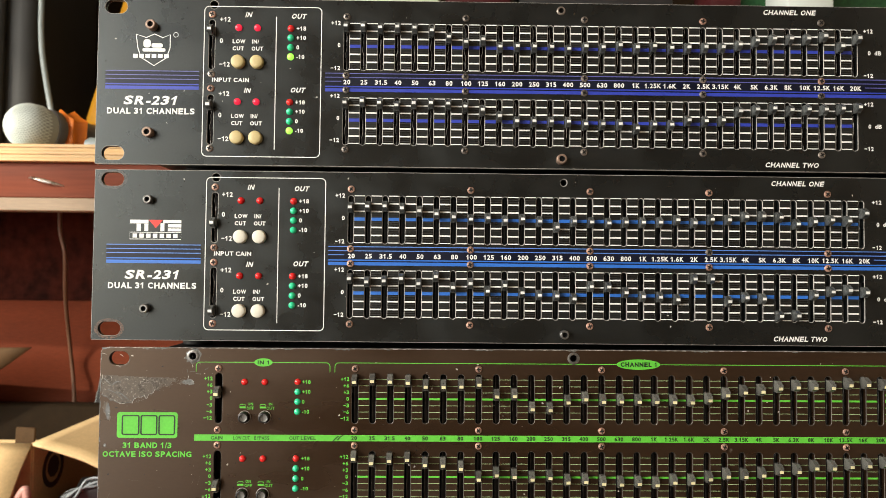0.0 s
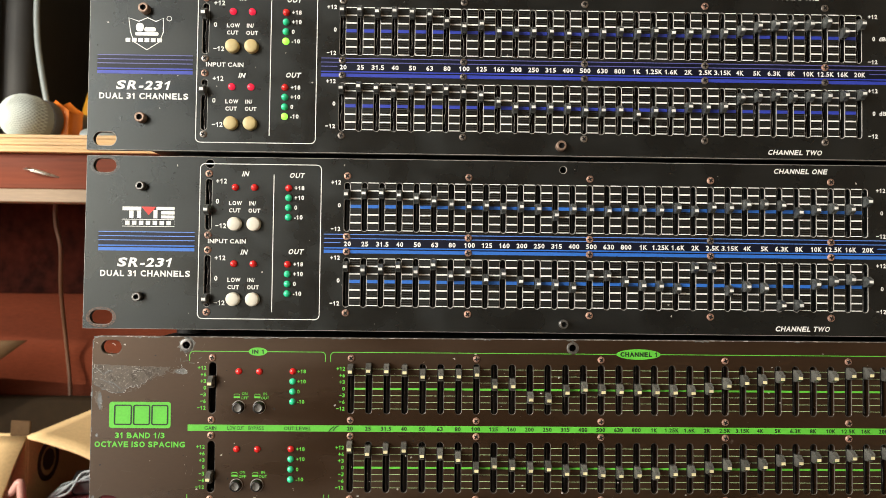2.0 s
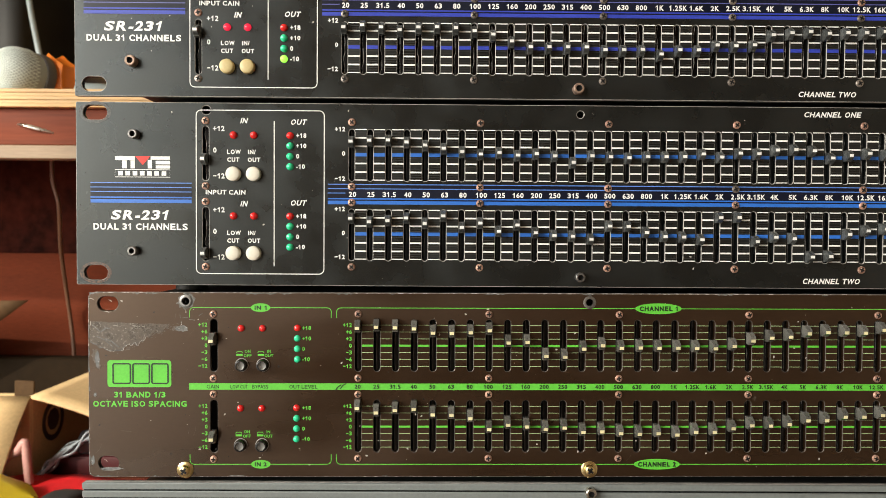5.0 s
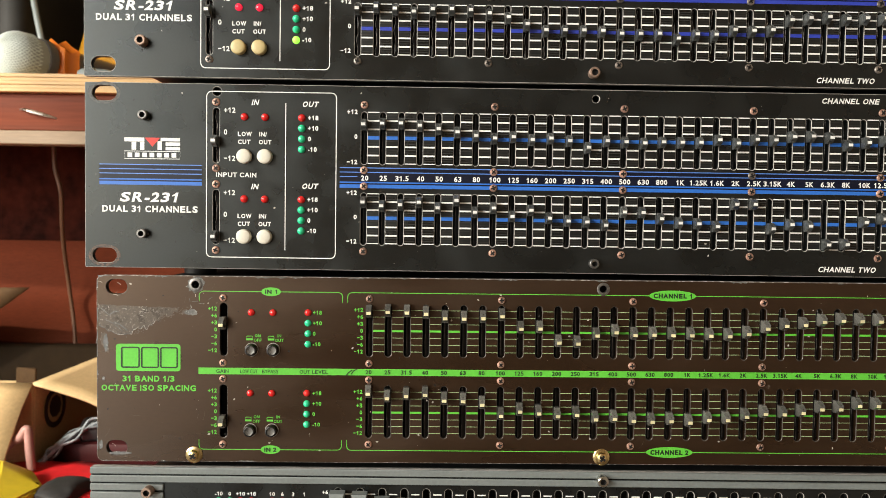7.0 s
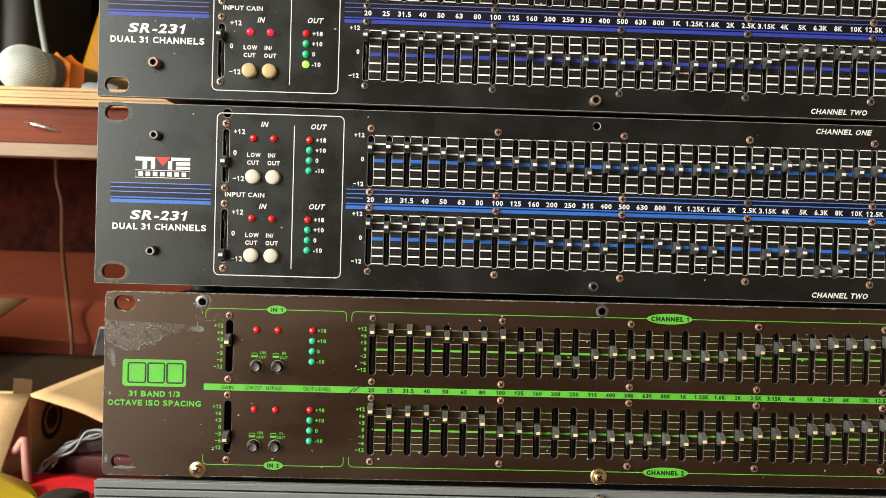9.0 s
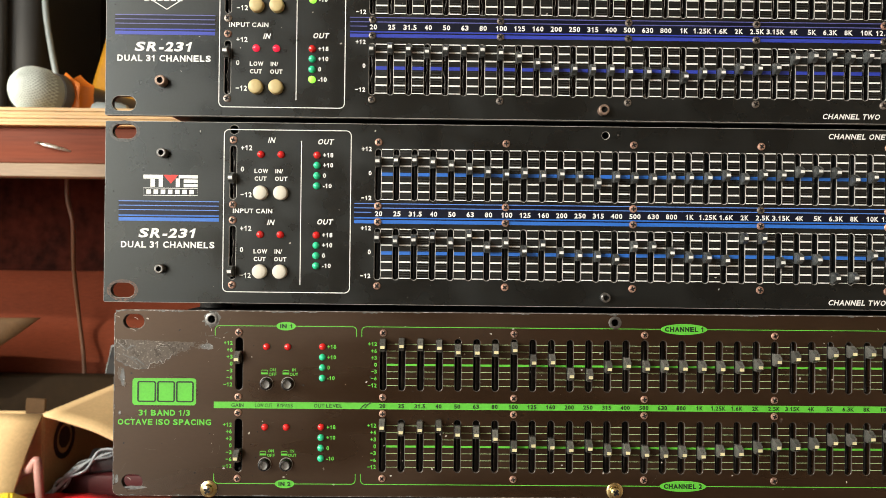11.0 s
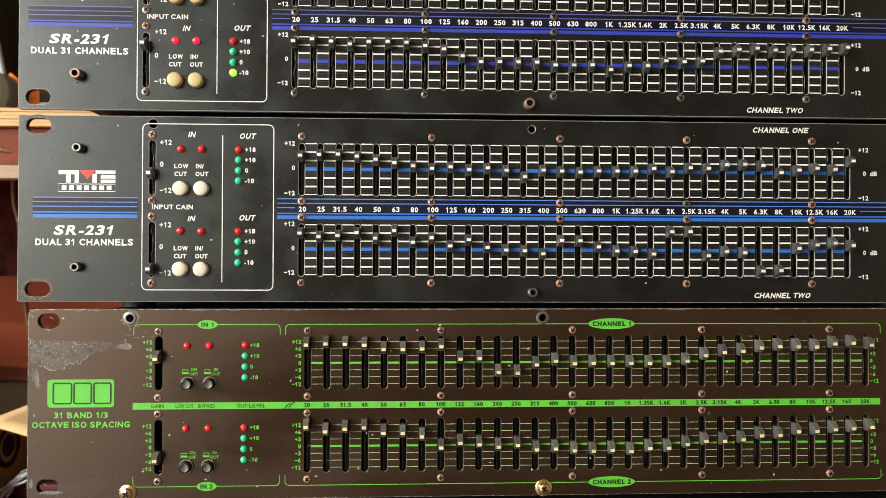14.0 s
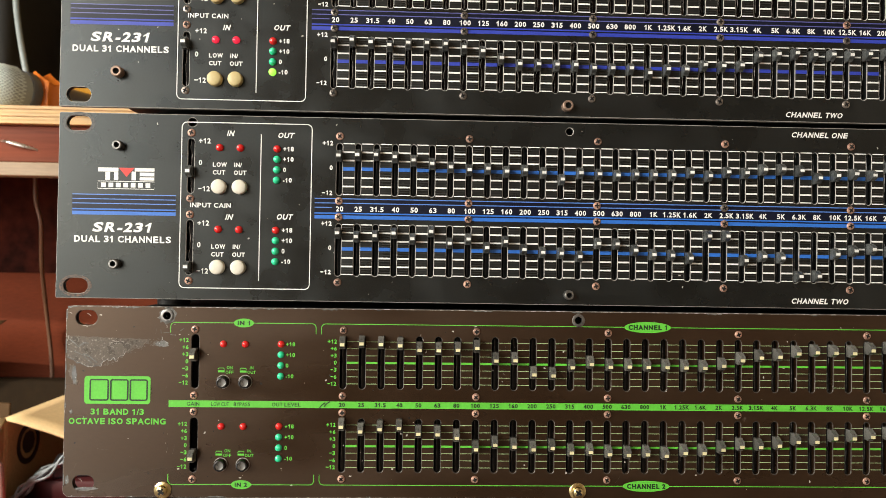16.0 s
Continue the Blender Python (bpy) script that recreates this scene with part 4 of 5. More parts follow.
# ---- the grey unit at the foot of the stack ----
def grey_unit(at):
    wide, tall = 482.6, 132.0
    root = thing("equalizer", at, "dark graphic equalizer with grey ribbed edge strips, under the stack", "equalizer", "stacked equalizers")
    X = [118.3 + 10.64 * k for k in range(31)]
    loops = [rounded(0, 0, wide, tall, 0.8, 2)]
    loops += [stadium(x - 1.7, tall - 75, x + 1.7, tall - 9.4) for x in X]
    put("front_panel", sheet("front_panel", loops, [BLACK, RIM], 3.0, 0.3), root)
    rack_case(root, wide, tall)
    feet(root, wide, 6.0)
    # the ribs: two along the whole top edge, more on the end blocks
    for k in range(32):
        y = tall - 4.0 * k
        for x0, x1 in ([(0, wide)] if k < 2 else [(0, 35.0), (wide - 35.0, wide)]):
            put("rib", block("rib", (x0 * MM, -1.2 * MM, (y - 3.2) * MM), (x1 * MM, 0, y * MM), GREY, 0.35 * MM), root)
    put("socket_bolt", SOCKET_OLD, root, (28.4 * MM, -1.2 * MM, (tall - 11.0) * MM))
    put("socket_bolt", SOCKET_NICKEL, root, (245.0 * MM, -1.2 * MM, (tall - 3.4) * MM))
    for x, word in ((61.2, "-10"), (66.5, "0"), (71.6, "+10"), (76.8, "+18"), (86.8, "10"), (91.7, "6"), (96.8, "3"), (102.0, "1")):
        writing("scale_number", word, x, tall - 12.6, 1.9, WHITE, root, bold=0.02)
    for k, x in enumerate((61.2, 66.5, 71.6, 76.8, 86.8, 91.7, 96.8, 102.0)):
        put("led", SMALL_LEDS[(GREEN_LED if k < 2 else RED_LED).name], root, (x * MM, 0, (tall - 16.0) * MM))
    writing("scale_number", "+6", 112.2, tall - 11.4, 1.9, WHITE, root)
    for row in range(7):
        dash = block("scale_line", (-2.0 * MM, 0, -0.3 * MM), (2.0 * MM, 0.05 * MM, 0.3 * MM), WHITE)
        for k in range(30):
            put("scale_line", dash, root, ((X[k] + 5.32) * MM, -0.1 * MM, (tall - 12.2 - 9 * row) * MM))
    bm = bmesh.new()
    shape = [(-5.5, 0.5), (-5.5, 6.0), (-2.0, 8.0), (2.0, 8.0), (5.5, 6.0), (5.5, 0.5)]
    rows = [[bm.verts.new((s * (3.6 if abs(z) > 3 else 2.6) * MM, -h * MM, z * MM)) for z, h in shape] for s in (-1, 1)]
    for k in range(6):
        bm.faces.new([rows[0][k], rows[0][(k + 1) % 6], rows[1][(k + 1) % 6], rows[1][k]])
    bm.faces.new(rows[0])
    bm.faces.new(rows[1][::-1])
    add_box(bm, (-0.6 * MM, -1 * MM, -1 * MM), (0.6 * MM, 8.3 * MM, 1 * MM))
    cap = finish(bm, "slider", GREY)
    for k, x in enumerate(X):
        put("slider", cap, root, (x * MM, 0, (tall - 15.6 - (0.3, 2.6, 3.4, 5.0)[k - 1] * (k > 0) if k < 5 else tall - 27 - 4 * math.sin(k * 0.7)) * MM))
    return root


bottom = grey_unit((0.0017, 0, 0.7725))


# ---- the room ----
WALL = surface("warm_plaster", (0.45, 0.36, 0.27), 0.9, vary=0.15, grain=200, patch=2, bump=0.2)
FLOOR = surface("brown_floor", (0.10, 0.07, 0.05), 0.6, vary=0.3, grain=60, patch=3)
PLY = surface("plywood_edge", (0.50, 0.32, 0.13), 0.55, vary=0.30, grain=120, patch=20, stretch=(0.5, 4, 10), bump=0.1)
DRAWER = surface("red_brown_varnish", (0.14, 0.036, 0.018), 0.7, spec=0.15, vary=0.25, grain=90, patch=9, stretch=(0.3, 1, 5))
PALE_WOOD = surface("raw_wood_strip", (0.24, 0.18, 0.12), 0.7, vary=0.2, grain=200, patch=20, stretch=(0.3, 1, 3))
MAROON = surface("maroon_cloth", (0.045, 0.010, 0.006), 0.85, spec=0.05, vary=0.7, grain=70, patch=22)
BRICK_CLOTH = surface("brick_red_cloth", (0.118, 0.027, 0.012), 0.85, spec=0.1, vary=0.25, grain=300, patch=10, stretch=(0.4, 1, 2))
BACK = surface("dark_brown_board", (0.015, 0.009, 0.004), 0.8, spec=0.1, vary=0.3, grain=90, patch=6)
CARTON = surface("brown_cardboard", (0.56, 0.40, 0.20), 0.75, vary=0.15, grain=300, patch=25, bump=0.1)
# the cardboard again, darkened in colour so that the rear flap looks shaded
DIMMED_CARD = surface("dimmed_brown_cardboard", (0.075, 0.042, 0.018), 0.8, spec=0.2, vary=0.2, grain=300, patch=25)
RED_PLASTIC = surface("red_plastic", (0.76, 0.025, 0.03), 0.35, vary=0.15, grain=100, patch=30)
YELLOW = surface("yellow_plastic", (0.80, 0.62, 0.04), 0.35, vary=0.12, grain=100, patch=30)
AMBER = surface("amber_plastic", (0.36, 0.17, 0.008), 0.55, spec=0.15, vary=0.2, grain=100, patch=30)
ORANGE = surface("orange_plastic", (0.85, 0.22, 0.02), 0.4, vary=0.08, grain=100, patch=40)
MESH_METAL = surface("silver_grille", (0.72, 0.78, 0.74), 0.45, metal=0.1, vary=0.1, grain=500, patch=60)
MESH_DARK = surface("grille_foam", (0.42, 0.46, 0.45), 0.7, vary=0.1)
MIC_BODY = surface("grey_microphone_body", (0.12, 0.12, 0.13), 0.35, vary=0.15)
SPEAKER = surface("charcoal_plastic", (0.034, 0.034, 0.033), 0.65, spec=0.3, vary=0.2, grain=900, patch=12, bump=0.1)
TRIM = surface("pale_grey_trim", (0.24, 0.28, 0.28), 0.4, vary=0.1)
CABLE = surface("tan_cable", (0.12, 0.058, 0.032), 0.55, vary=0.2)
GREY_WIRE = surface("grey_wire", (0.22, 0.25, 0.27), 0.4, vary=0.3, spread=0.4)
BLACK_PLASTIC = surface("black_plastic", (0.02, 0.02, 0.022), 0.4, vary=0.3)
PINK = surface("dusty_pink_plastic", (0.42, 0.22, 0.19), 0.5, vary=0.15)
CLOTH_GREEN = surface("dark_green_cloth", (0.02, 0.09, 0.03), 0.8, vary=0.5, grain=200, patch=20)
PALE_GREEN = surface("pale_green_board", (0.50, 0.58, 0.42), 0.6, vary=0.1)
POST = surface("white_post", (0.65, 0.72, 0.68), 0.5, vary=0.08)
DARK_RED = surface("dark_red_box", (0.045, 0.007, 0.008), 0.6, spec=0.2, vary=0.3)
BLUE_CLOTH = surface("pale_blue_plastic", (0.20, 0.32, 0.70), 0.5, vary=0.15)


def structure(name, mesh, label, category):
    return tagged(put(name, mesh), label, category, "", "structure")


XL, XR, YB, YF, TOP = -1.5, 1.5, -1.9, 0.95, 2.7
structure("floor", block("floor", (XL - 0.1, YB - 0.1, -0.1), (XR + 0.1, YF + 0.1, 0), FLOOR), "dark brown floor", "floor")
structure("ceiling", block("ceiling", (XL - 0.1, YB - 0.1, TOP), (XR + 0.1, YF + 0.1, TOP + 0.1), WALL), "plain dim ceiling", "ceiling")
structure("wall_north", block("wall_north", (XL, YF, 0), (XR, YF + 0.1, TOP), BACK), "dark brown boarded wall behind the desk", "wall")
structure("wall_east", block("wall_east", (XR, YB - 0.1, 0), (XR + 0.1, YF + 0.1, TOP), WALL), "plain dim wall", "wall")
bm = bmesh.new()
for lo, hi in (((XL, YB - 0.1, 0), (-1.42, YB, TOP)), ((-0.62, YB - 0.1, 0), (XR, YB, TOP)), ((-1.42, YB - 0.1, 0), (-0.62, YB, 0.08)), ((-1.42, YB - 0.1, 1.98), (-0.62, YB, TOP))):
    add_box(bm, lo, hi)
structure("wall_south", finish(bm, "wall_south", WALL), "plain wall with a doorway", "wall")
# the west wall with its window opening
bm = bmesh.new()
W0, W1, Z0, Z1 = -1.82, -0.25, 0.95, 2.50
for lo, hi in (((XL - 0.1, YB - 0.1, 0), (XL, W0, TOP)), ((XL - 0.1, W1, 0), (XL, YF + 0.1, TOP)), ((XL - 0.1, W0, 0), (XL, W1, Z0)), ((XL - 0.1, W0, Z1), (XL, W1, TOP))):
    add_box(bm, lo, hi)
structure("wall_west", finish(bm, "wall_west", WALL), "plain wall with a window opening", "wall")

# ---- the table under the stack ----
table = thing("table", (0.24, 0.2, 0), "dark wooden table under the stacked equalizers", "table")
put("tabletop", block("tabletop", (-0.9, -0.26, 0.735), (0.55, 0.45, 0.7681), DRAWER, 0.004), table)
for x in (-0.84, 0.49):
    for y in (-0.2, 0.40):
        put("leg", block("leg", (x - 0.03, y - 0.03, 0), (x + 0.03, y + 0.03, 0.7352), DRAWER, 0.004), table)

# ---- the desk behind, with its drawer ----
desk = thing("desk", (-0.35, 0.40, 0), "wooden desk with a raw plywood edge and a red-brown drawer", "desk")
bm = bmesh.new()
for k in range(5):
    inset = 0.0012 * (k % 2)
    add_box(bm, (-0.9, inset, 1.1512 + 0.0037 * k), (0.95, 0.54, 1.1549 + 0.0037 * k), 0.0004)
put("plywood_top", finish(bm, "plywood_top", PLY), desk, label="raw layered plywood edge")
drawer = put("drawer_front", block("drawer_front", (-0.9, 0.008, 1.112), (0.95, 0.026, 1.151), DRAWER, 0.002), desk)
bm = bmesh.new()
grip = [(0.0857, 0.008, 1.1341), (0.092, 0.005, 1.1335), (0.102, 0.003, 1.1310), (0.114, 0.005, 1.1280), (0.1231, 0.008, 1.1254)]
add_tube(bm, smooth_line(grip, 5), 0.0022, 8, 0, [0.35 + 0.65 * math.sin(math.pi * k / 20) for k in range(21)])
put("drawer_pull", finish(bm, "drawer_pull", NICKEL, 40), drawer, label="slim curved metal pull")
put("rail", block("rail", (-0.9, 0.0, 1.098), (0.95, 0.02, 1.112), PALE_WOOD, 0.001), desk)
put("back_board", block("back_board", (-0.9, 0.30, 0.0), (0.95, 0.32, 1.151), MAROON), desk, label="maroon patterned cloth backing")
for x in (-0.88, 0.93):
    put("leg", block("leg", (x - 0.02, 0.02, 0), (x + 0.02, 0.30, 1.151), DRAWER, 0.003), desk)


# brick-red cloth hanging in soft folds below the desk
bm = bmesh.new()
grid = []
for j in range(9):
    z = 0.9925 - 0.23 * j / 8
    grid.append([bm.verts.new((-0.95 + 0.03 * k, 0.655 + 0.006 * math.sin(k * 0.6 + 0.3 * j) + 0.004 * math.sin(j * 1.7), z)) for k in range(45)])
for a, b in zip(grid, grid[1:]):
    for k in range(44):
        bm.faces.new([a[k], a[k + 1], b[k + 1], b[k]])
cloth = finish(bm, "hanging_cloth", BRICK_CLOTH, 60)
hanging = put("hanging_cloth", cloth)
hanging.modifiers.new("thickness", "SOLIDIFY").thickness = 0.004
tagged(hanging, "brick-red cloth hanging in soft folds", "cloth")

# low dark wooden board standing on the table against the cloth
tagged(put("wooden_board", block("wooden_board", (-0.72, 0.612, 0.7681), (-0.20, 0.632, 0.8550), BACK, 0.003)), "dark brown wooden board standing behind the cardboard box", "board")

# black flat panel with a pale rim, between the board and the cloth
panel = thing("display_panel", (-0.312, 0.637, 0.7681), "flat black panel with a pale rim leaning behind the board", "panel", turn=(0, 12, 0))
put("frame", block("frame", (0, -0.003, 0.004), (0.16, 0.003, 0.128), TRIM, 0.002), panel, label="pale grey rim")
put("face", block("face", (0.002, -0.0045, 0.006), (0.158, -0.002, 0.1262), DARK, 0.0008), panel)

# a thin cable that hangs from the desk
bm = bmesh.new()
add_tube(bm, smooth_line([(-0.304, 0.55, 1.152), (-0.304, 0.55, 1.107), (-0.3025, 0.55, 1.082), (-0.296, 0.55, 1.055), (-0.3075, 0.575, 1.0126), (-0.318, 0.60, 0.983), (-0.3275, 0.634, 0.921), (-0.322, 0.636, 0.8595), (-0.322, 0.636, 0.7685)], 6), 0.0026, 8)
tagged(put("cable", finish(bm, "cable", CABLE, 60)), "thin tan cable hanging from the desk", "cable")


# ---- on the desk ----
def microphone():
    """A hand microphone on its side; its axis points out of -y and is turned to the front corner."""
    root = thing("microphone", (-0.2905, 0.455, 1.1697), "silver-grilled hand microphone with an orange ring, lying on the desk", "microphone", turn=(0, 0, -27))
    up = (0, 0, 0.0290)
    head = [(25.6 * math.sin(radians(a)), 2 + 25.0 * math.cos(radians(a))) for a in range(84, 11, -12)]
    put("grille", lathe("grille", [(22.5, -20), (24.6, -12), (25.6, -2), *head, (0, 27)], MESH_DARK, 40, 60), root, up, label="silver wire-mesh grille")
    bm = bmesh.new()
    for way in (-1, 1):
        for k in range(40):
            pts = []
            for j in range(19):
                u, a = 12 + 90 * j / 18, 2 * math.pi * k / 40 + way * j * 0.075
                r = 0.0258 * math.sin(radians(min(u, 90)))
                h = 0.002 + 0.0252 * math.cos(radians(u)) if u < 90 else 0.002 - 0.0009 * (u - 90)
                pts.append((r * math.cos(a), -h, r * math.sin(a)))
            add_tube(bm, pts, 0.00052, 4)
    put("wire_mesh", finish(bm, "wire_mesh", MESH_METAL), root, up)
    put("collar", lathe("collar", [(21.5, -32), (24.0, -28), (24.0, -20), (22.5, -19)], MIC_BODY, 36), root, up)
    # the anti-roll ring: six flared corners
    bm = bmesh.new()
    rows = []
    for h, r, flare in ((-32, 22, 1.0), (-36, 25, 1.12), (-45, 22.5, 1.04), (-54, 25.5, 1.14), (-58, 21, 1.0)):
        rows.append([bm.verts.new((r * MM * (flare if k % 2 == 0 else 0.94) * math.cos(math.pi * k / 6 + 0.5), -h * MM, r * MM * (flare if k % 2 == 0 else 0.94) * math.sin(math.pi * k / 6 + 0.5))) for k in range(12)])
    for a, b in zip(rows, rows[1:]):
        for k in range(12):
            bm.faces.new([a[k], a[(k + 1) % 12], b[(k + 1) % 12], b[k]])
    bm.faces.new(rows[0])
    bm.faces.new(rows[-1])
    put("anti_roll_ring", finish(bm, "anti_roll_ring", ORANGE, 50), root, up, label="orange plastic anti-roll ring")
    put("body", lathe("body", [(0, -185), (11.5, -185), (13, -165), (18.0, -70), (19.0, -58)], MIC_BODY, 28), root, up)
    return root


microphone()
# loudspeaker with a pale trim line
speaker = thing("loudspeaker", (-0.60, 0.74, 1.1697), "charcoal loudspeaker with a pale grey trim line, on the desk", "loudspeaker")
put("body", block("body", (-0.22, -0.10, 0), (0.205, 0.10, 0.42), SPEAKER, 0.02, 4), speaker)
put("baffle", block("baffle", (-0.19, -0.118, 0.012), (0.170, -0.099, 0.41), SPEAKER, 0.010, 3), speaker)
bm = bmesh.new()
add_tube(bm, smooth_line([(0.2180, -0.105, 0.42), (0.2180, -0.105, 0.24), (0.2190, -0.105, 0.192), (0.2235, -0.105, 0.152), (0.2345, -0.105, 0.094), (0.253, -0.105, 0.0048)], 6), 0.0040, 10)
put("trim", finish(bm, "trim", TRIM, 60), speaker, label="pale grey curved trim")
# small yellow tool case behind the stack
case = put("tool_case", block("tool_case", (-0.25, -0.02, 0), (0, 0.02, 0.20), AMBER, 0.012, 3), None, (-0.0847, 0.66, 1.1699), (0, 16, 0))
tagged(case, "amber-yellow plastic case leaning at a slant on the desk", "case")
bm = bmesh.new()
add_tube(bm, [(-0.232, 0.468, 1.1797), (-0.228, 0.468, 1.1797), (-0.204, 0.472, 1.1797), (-0.196, 0.473, 1.1797)], 0.0098, 18, 0, [0.8, 1.0, 1.0, 0.7])
tagged(put("cable_plug", finish(bm, "cable_plug", TRIM, 40)), "pale grey cable plug lying on the desk", "plug")
# crumpled paper under the microphone
bm = bmesh.new()
grid = [[bm.verts.new((-0.42 + 0.012 * k, 0.425 + 0.009 * j, 1.1703 + 0.0045 * abs(noise.noise((k * 0.5, j * 0.6, 3.0))))) for k in range(12)] for j in range(8)]
for a, b in zip(grid, grid[1:]):
    for k in range(11):
        bm.faces.new([a[k], a[k + 1], b[k + 1], b[k]])
paper = put("paper", finish(bm, "paper", POST))
paper.modifiers.new("thickness", "SOLIDIFY").thickness = 0.0004
tagged(paper, "crumpled white paper beside the microphone", "paper")
# things that stand behind the topmost unit
for name, x, w, y, tall, mat, label in (("board", 0.108, 0.137, 0.50, 0.25, PALE_GREEN, "pale green board leaning behind the stack"), ("carton", 0.222, 0.078, 0.50, 0.25, DARK_RED, "dark red box on the desk behind the stack"),
                                        ("crate", 0.365, 0.19, 0.52, 0.25, BLACK_PLASTIC, "black plastic crate on the desk behind the stack"), ("tin", 0.515, 0.040, 0.50, 0.25, DARK_RED, "dark red tall tin on the desk"),
                                        ("fabric", 0.635, 0.19, 0.53, 0.27, CLOTH_GREEN, "dark green cloth bundle behind the stack"), ("post", 0.590, 0.055, 0.45, 0.30, POST, "pale white-green upright post behind the stack")):
    ob = put(name, block(name, (-w / 2, -0.03, 0), (w / 2, 0.03, tall), mat, 0.008, 2), None, (x, y, 1.1697))
    tagged(ob, label, name)

# ---- on the table beside the stack ----
# red cloth laid on the table, in low folds
bm = bmesh.new()
grid = []
for j in range(26):
    y = 0.02 + 0.365 * j / 25
    row = []
    for k in range(40):
        x = -0.60 + 0.0145 * k
        fold = 0.5 + 0.5 * math.sin(26 * y + 9 * x + 2 * noise.noise((x * 9, y * 9, 1.0)))
        row.append(bm.verts.new((x, y, 0.7690 + 0.006 * fold ** 3 + 0.002 * noise.noise((x * 40, y * 40, 0.0)) + 0.002)))
    grid.append(row)
for a, b in zip(grid, grid[1:]):
    for k in range(39):
        bm.faces.new([a[k], a[k + 1], b[k + 1], b[k]])
red = put("red_cloth", finish(bm, "red_cloth", RED_PLASTIC, 70))
red.modifiers.new("thickness", "SOLIDIFY").thickness = 0.0012
tagged(red, "bright red plastic sheet lying in folds on the table", "cloth")

carton = thing("cardboard_box", (-0.246, 0.395, 0.7681), "open brown cardboard box with bent flaps and a printed oval", "box")
put("front", block("front", (-0.33, 0, 0), (0, 0.004, 0.085), CARTON, 0.001), carton)
put("side", block("side", (-0.004, 0.0045, 0), (0, 0.21, 0.085), CARTON, 0.001), carton)
put("side", block("side", (-0.33, 0.0045, 0), (-0.326, 0.21, 0.085), CARTON, 0.001), carton)
put("back", block("back", (-0.33, 0.2105, 0), (0, 0.2145, 0.040), CARTON, 0.001), carton)
put("base", block("base", (-0.326, 0.0045, 0), (-0.0045, 0.21, 0.004), CARTON), carton)
put("inner_tab", block("inner_tab", (-0.080, 0.105, 0.0042), (-0.057, 0.1085, 0.077), DIMMED_CARD, 0.001), carton, turn=(0, 2, 0))


def flap(corners, mat=CARTON):
    """A bent cardboard flap over four corners, with a slight wave."""
    bm = bmesh.new()
    a, b, c, d = (Vector(p) for p in corners)
    rows = []
    for j in range(9):
        rows.append([])
        for k in range(9):
            u, v = k / 8, j / 8
            p = (a * (1 - u) + b * u) * (1 - v) + (d * (1 - u) + c * u) * v
            p.z += 0.006 * math.sin(math.pi * v) * (0.6 + 0.4 * math.sin(3 * u)) + 0.002 * noise.noise(p * 40) * v
            rows[-1].append(bm.verts.new(p))
    for p, q in zip(rows, rows[1:]):
        for k in range(8):
            bm.faces.new([p[k], p[k + 1], q[k + 1], q[k]])
    ob = put("flap", finish(bm, "flap", mat, 60), carton)
    ob.modifiers.new("thickness", "SOLIDIFY").thickness = 0.003
    return ob


flap([(-0.33, 0, 0.086), (0, 0, 0.086), (0.004, -0.058, 0.022), (-0.30, -0.085, 0.0)])
flap([(0.001, 0.0, 0.086), (0.001, 0.21, 0.086), (0.125, 0.12, 0.066), (0.090, 0.006, 0.050)])
# the rear flap, with its shade put into the darker card colour
flap([(-0.326, 0.165, 0.089), (-0.326, 0.175, 0.157), (-0.088, 0.155, 0.169), (-0.203, 0.165, 0.092)], DIMMED_CARD)
oval = lathe("printed_oval", [(22, 0), (22, 0.5), (16, 0.5), (16, 0)], BLACK_PLASTIC, 28)
oval.transform(Matrix.Rotation(radians(90), 4, "Z"))
mark = put("printed_oval", oval, carton, (0.0002, 0.044, 0.050), label="black printed oval")
inner = lathe("printed_figure", [(12, 0), (12, 0.5), (5, 0.6), (0, 0.6)], BLACK_PLASTIC, 9)
inner.transform(Matrix.Rotation(radians(90), 4, "Z"))
put("printed_figure", inner, carton, (0.0002, 0.044, 0.051))

# flat maroon case with a black adapter and loose wires on it
tagged(put("flat_case", block("flat_case", (-0.228, 0.398, 0.7683), (-0.06, 0.50, 0.7910), DARK_RED, 0.004, 2)), "flat dark maroon case beside the cardboard box", "case")
adapter = thing("power_adapter", (-0.178, 0.425, 0.7912), "black power adapter lying on the maroon case", "adapter", turn=(0, 0, 20))
put("body", block("body", (-0.030, -0.018, 0), (0.045, 0.02, 0.018), BLACK_PLASTIC, 0.004, 3), adapter)
put("label", block("label", (-0.018, -0.012, 0.0182), (0.02, 0.012, 0.0186), GREY), adapter, label="grey rating label")
rng = random.Random(8)
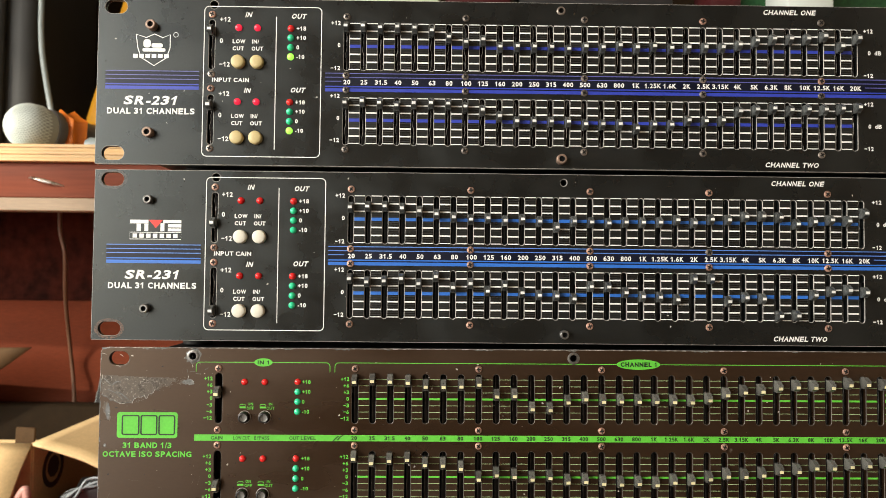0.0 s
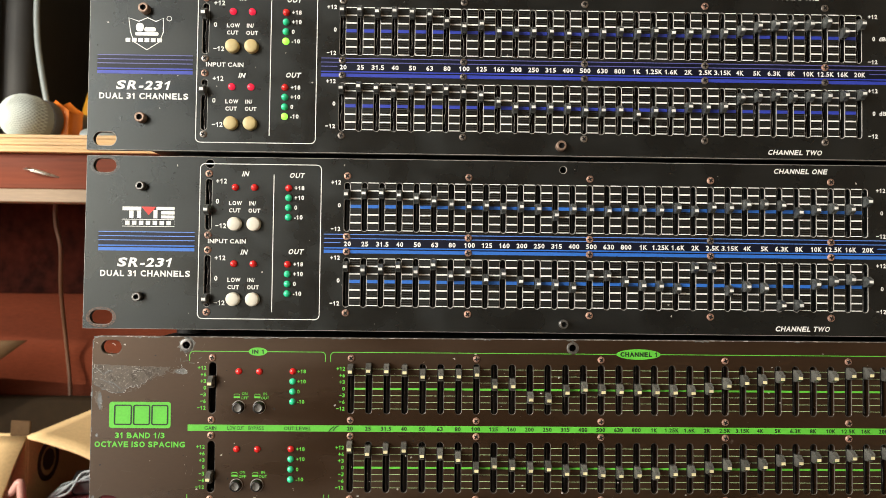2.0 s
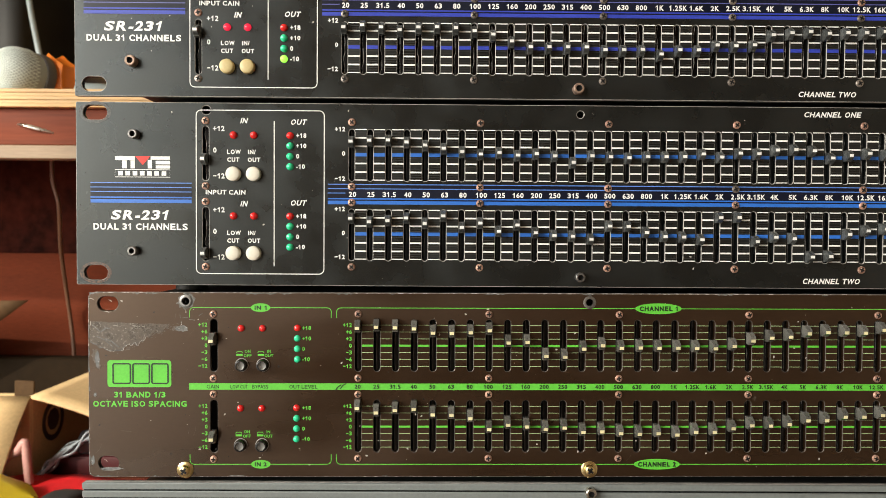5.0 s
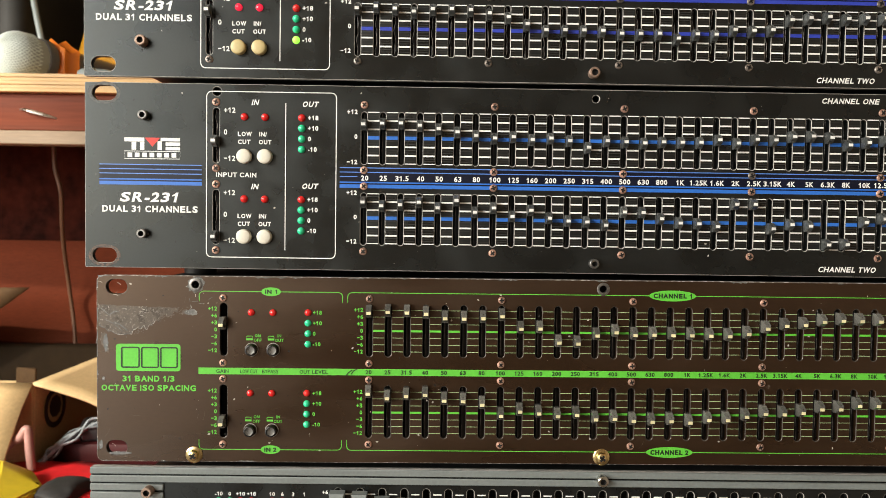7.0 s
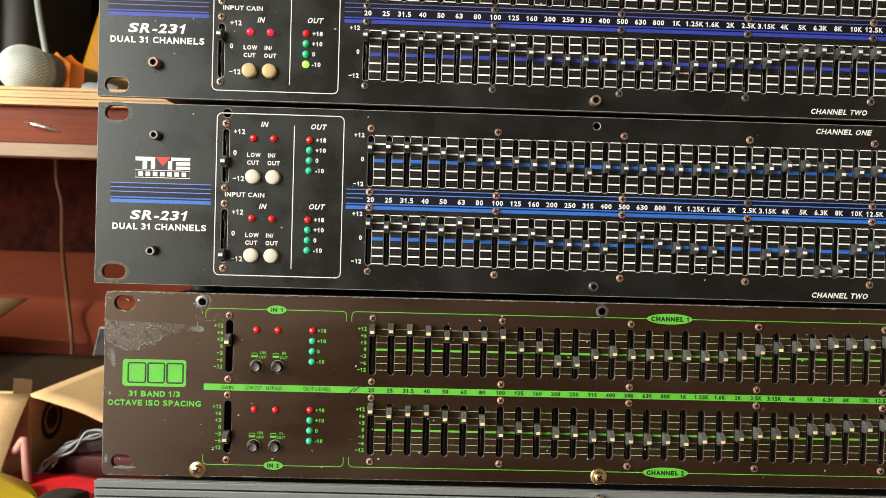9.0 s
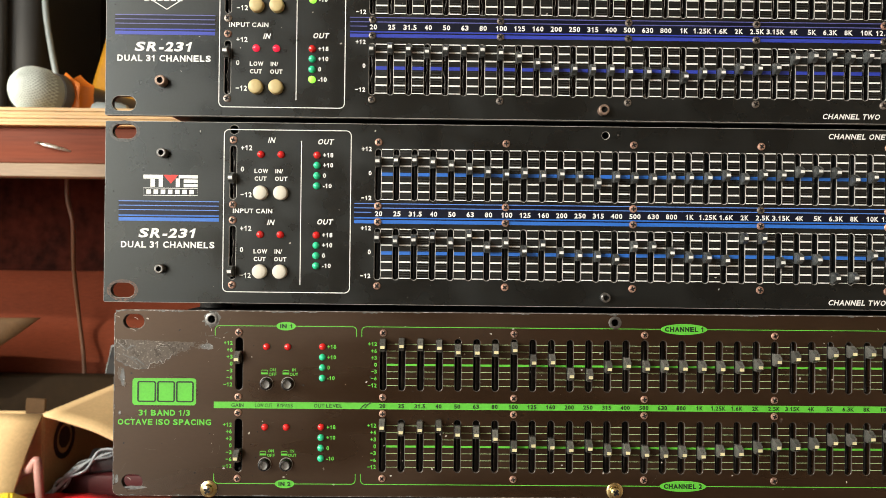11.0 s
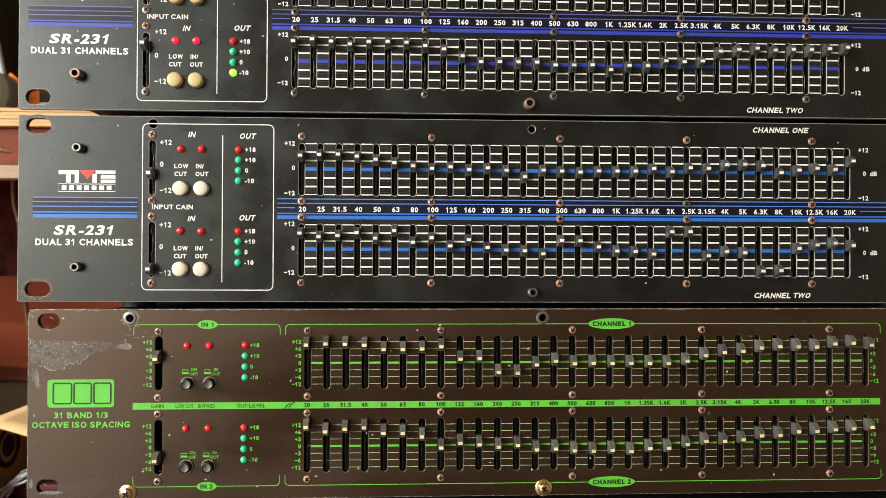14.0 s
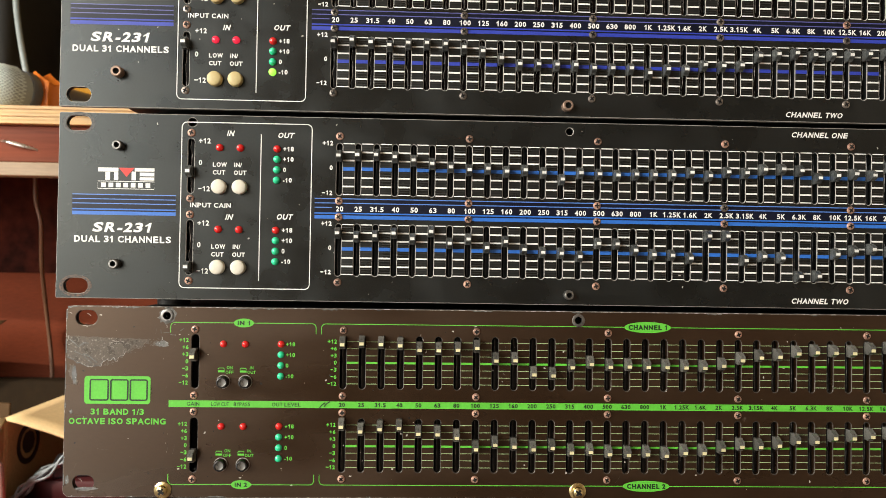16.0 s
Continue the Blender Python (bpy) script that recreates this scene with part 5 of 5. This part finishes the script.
for k in range(9):
    bm = bmesh.new()
    s, t = rng.uniform(-1, 1), rng.uniform(-1, 1)
    pts = [(-0.232 + 0.004 * s, 0.385 + 0.003 * t, 0.7735), (-0.222 + 0.006 * t, 0.388, 0.785 + 0.003 * s), (-0.205 + 0.006 * s, 0.392 + 0.004 * t, 0.800 + 0.004 * t),
           (-0.185 + 0.008 * t, 0.405, 0.811 + 0.004 * s), (-0.165 + 0.01 * s, 0.415 + 0.01 * t, 0.812 + 0.004 * t), (-0.150 + 0.008 * t, 0.41, 0.803), (-0.128, 0.405 + 0.01 * s, 0.7945), (-0.10, 0.42 + 0.02 * t, 0.794)]
    add_tube(bm, smooth_line(pts, 6), 0.0014 + 0.0006 * (k % 3), 6)
    tagged(put("wire", finish(bm, "wire", (GREY_WIRE, BLACK_PLASTIC, GREY_WIRE)[k % 3], 60)), "thin loose wire bundled over the case" if k % 3 != 1 else "black loose wire bundled over the case", "wire", "bundled wires")
# pink hook-shaped handle, yellow bag, grey pouch and blue wrapper
bm = bmesh.new()
add_tube(bm, smooth_line([(-0.262, 0.362, 0.788), (-0.2473, 0.36, 0.803), (-0.239, 0.36, 0.8075), (-0.2325, 0.36, 0.8165), (-0.2305, 0.36, 0.811), (-0.2297, 0.36, 0.799), (-0.2277, 0.36, 0.776)], 6), 0.0042, 10)
tagged(put("plastic_hook", finish(bm, "plastic_hook", PINK, 60)), "dusty pink plastic hook standing on the red sheet", "hook")


def soft_lump(name, at, size, mat, label, category, seed, rough=0.18):
    bm = bmesh.new()
    bmesh.ops.create_icosphere(bm, subdivisions=4, radius=1)
    for v in bm.verts:
        n = noise.noise(v.co * 1.3 + Vector((seed, 0, 0))) + 0.5 * noise.noise(v.co * 3 + Vector((0, seed, 0)))
        q = v.co * (1 + rough * n)
        q = Vector([math.copysign(abs(c) ** 0.75, c) for c in q])
        v.co = Vector((q.x * size[0], q.y * size[1], max(q.z, -0.75) * size[2] + 0.75 * size[2]))
    tagged(put(name, finish(bm, name, mat, 60), None, at), label, category)


# the yellow bag: a stiff folded film with flat facets
rng = random.Random(12)
bm = bmesh.new()
base = [(-0.300, 0.245), (-0.190, 0.235), (-0.178, 0.295), (-0.215, 0.345), (-0.300, 0.340)]
for x, y in base:
    bm.verts.new((x, y, 0.7735))
    bm.verts.new((x * 0.96 - 0.0096, y * 0.94 + 0.017, 0.7735 + rng.uniform(0.008, 0.013)))
for p in ((-0.232, 0.318, 0.8005), (-0.222, 0.300, 0.7995), (-0.280, 0.285, 0.793)):
    bm.verts.new(p)
bmesh.ops.convex_hull(bm, input=bm.verts[:])
bmesh.ops.bevel(bm, geom=bm.edges[:], offset=0.0018, segments=2, affect="EDGES")
tagged(put("plastic_bag", finish(bm, "plastic_bag", YELLOW, 20)), "folded bright yellow plastic bag on the red sheet", "bag")
soft_lump("pouch", (-0.166, 0.300, 0.773), (0.020, 0.026, 0.0080), SPEAKER, "dark grey soft pouch on the red sheet", "pouch", 5.0)
soft_lump("wrapper", (-0.262, 0.345, 0.773), (0.026, 0.012, 0.009), BLUE_CLOTH, "pale blue crumpled wrapper on the red sheet", "wrapper", 7.0, 0.35)
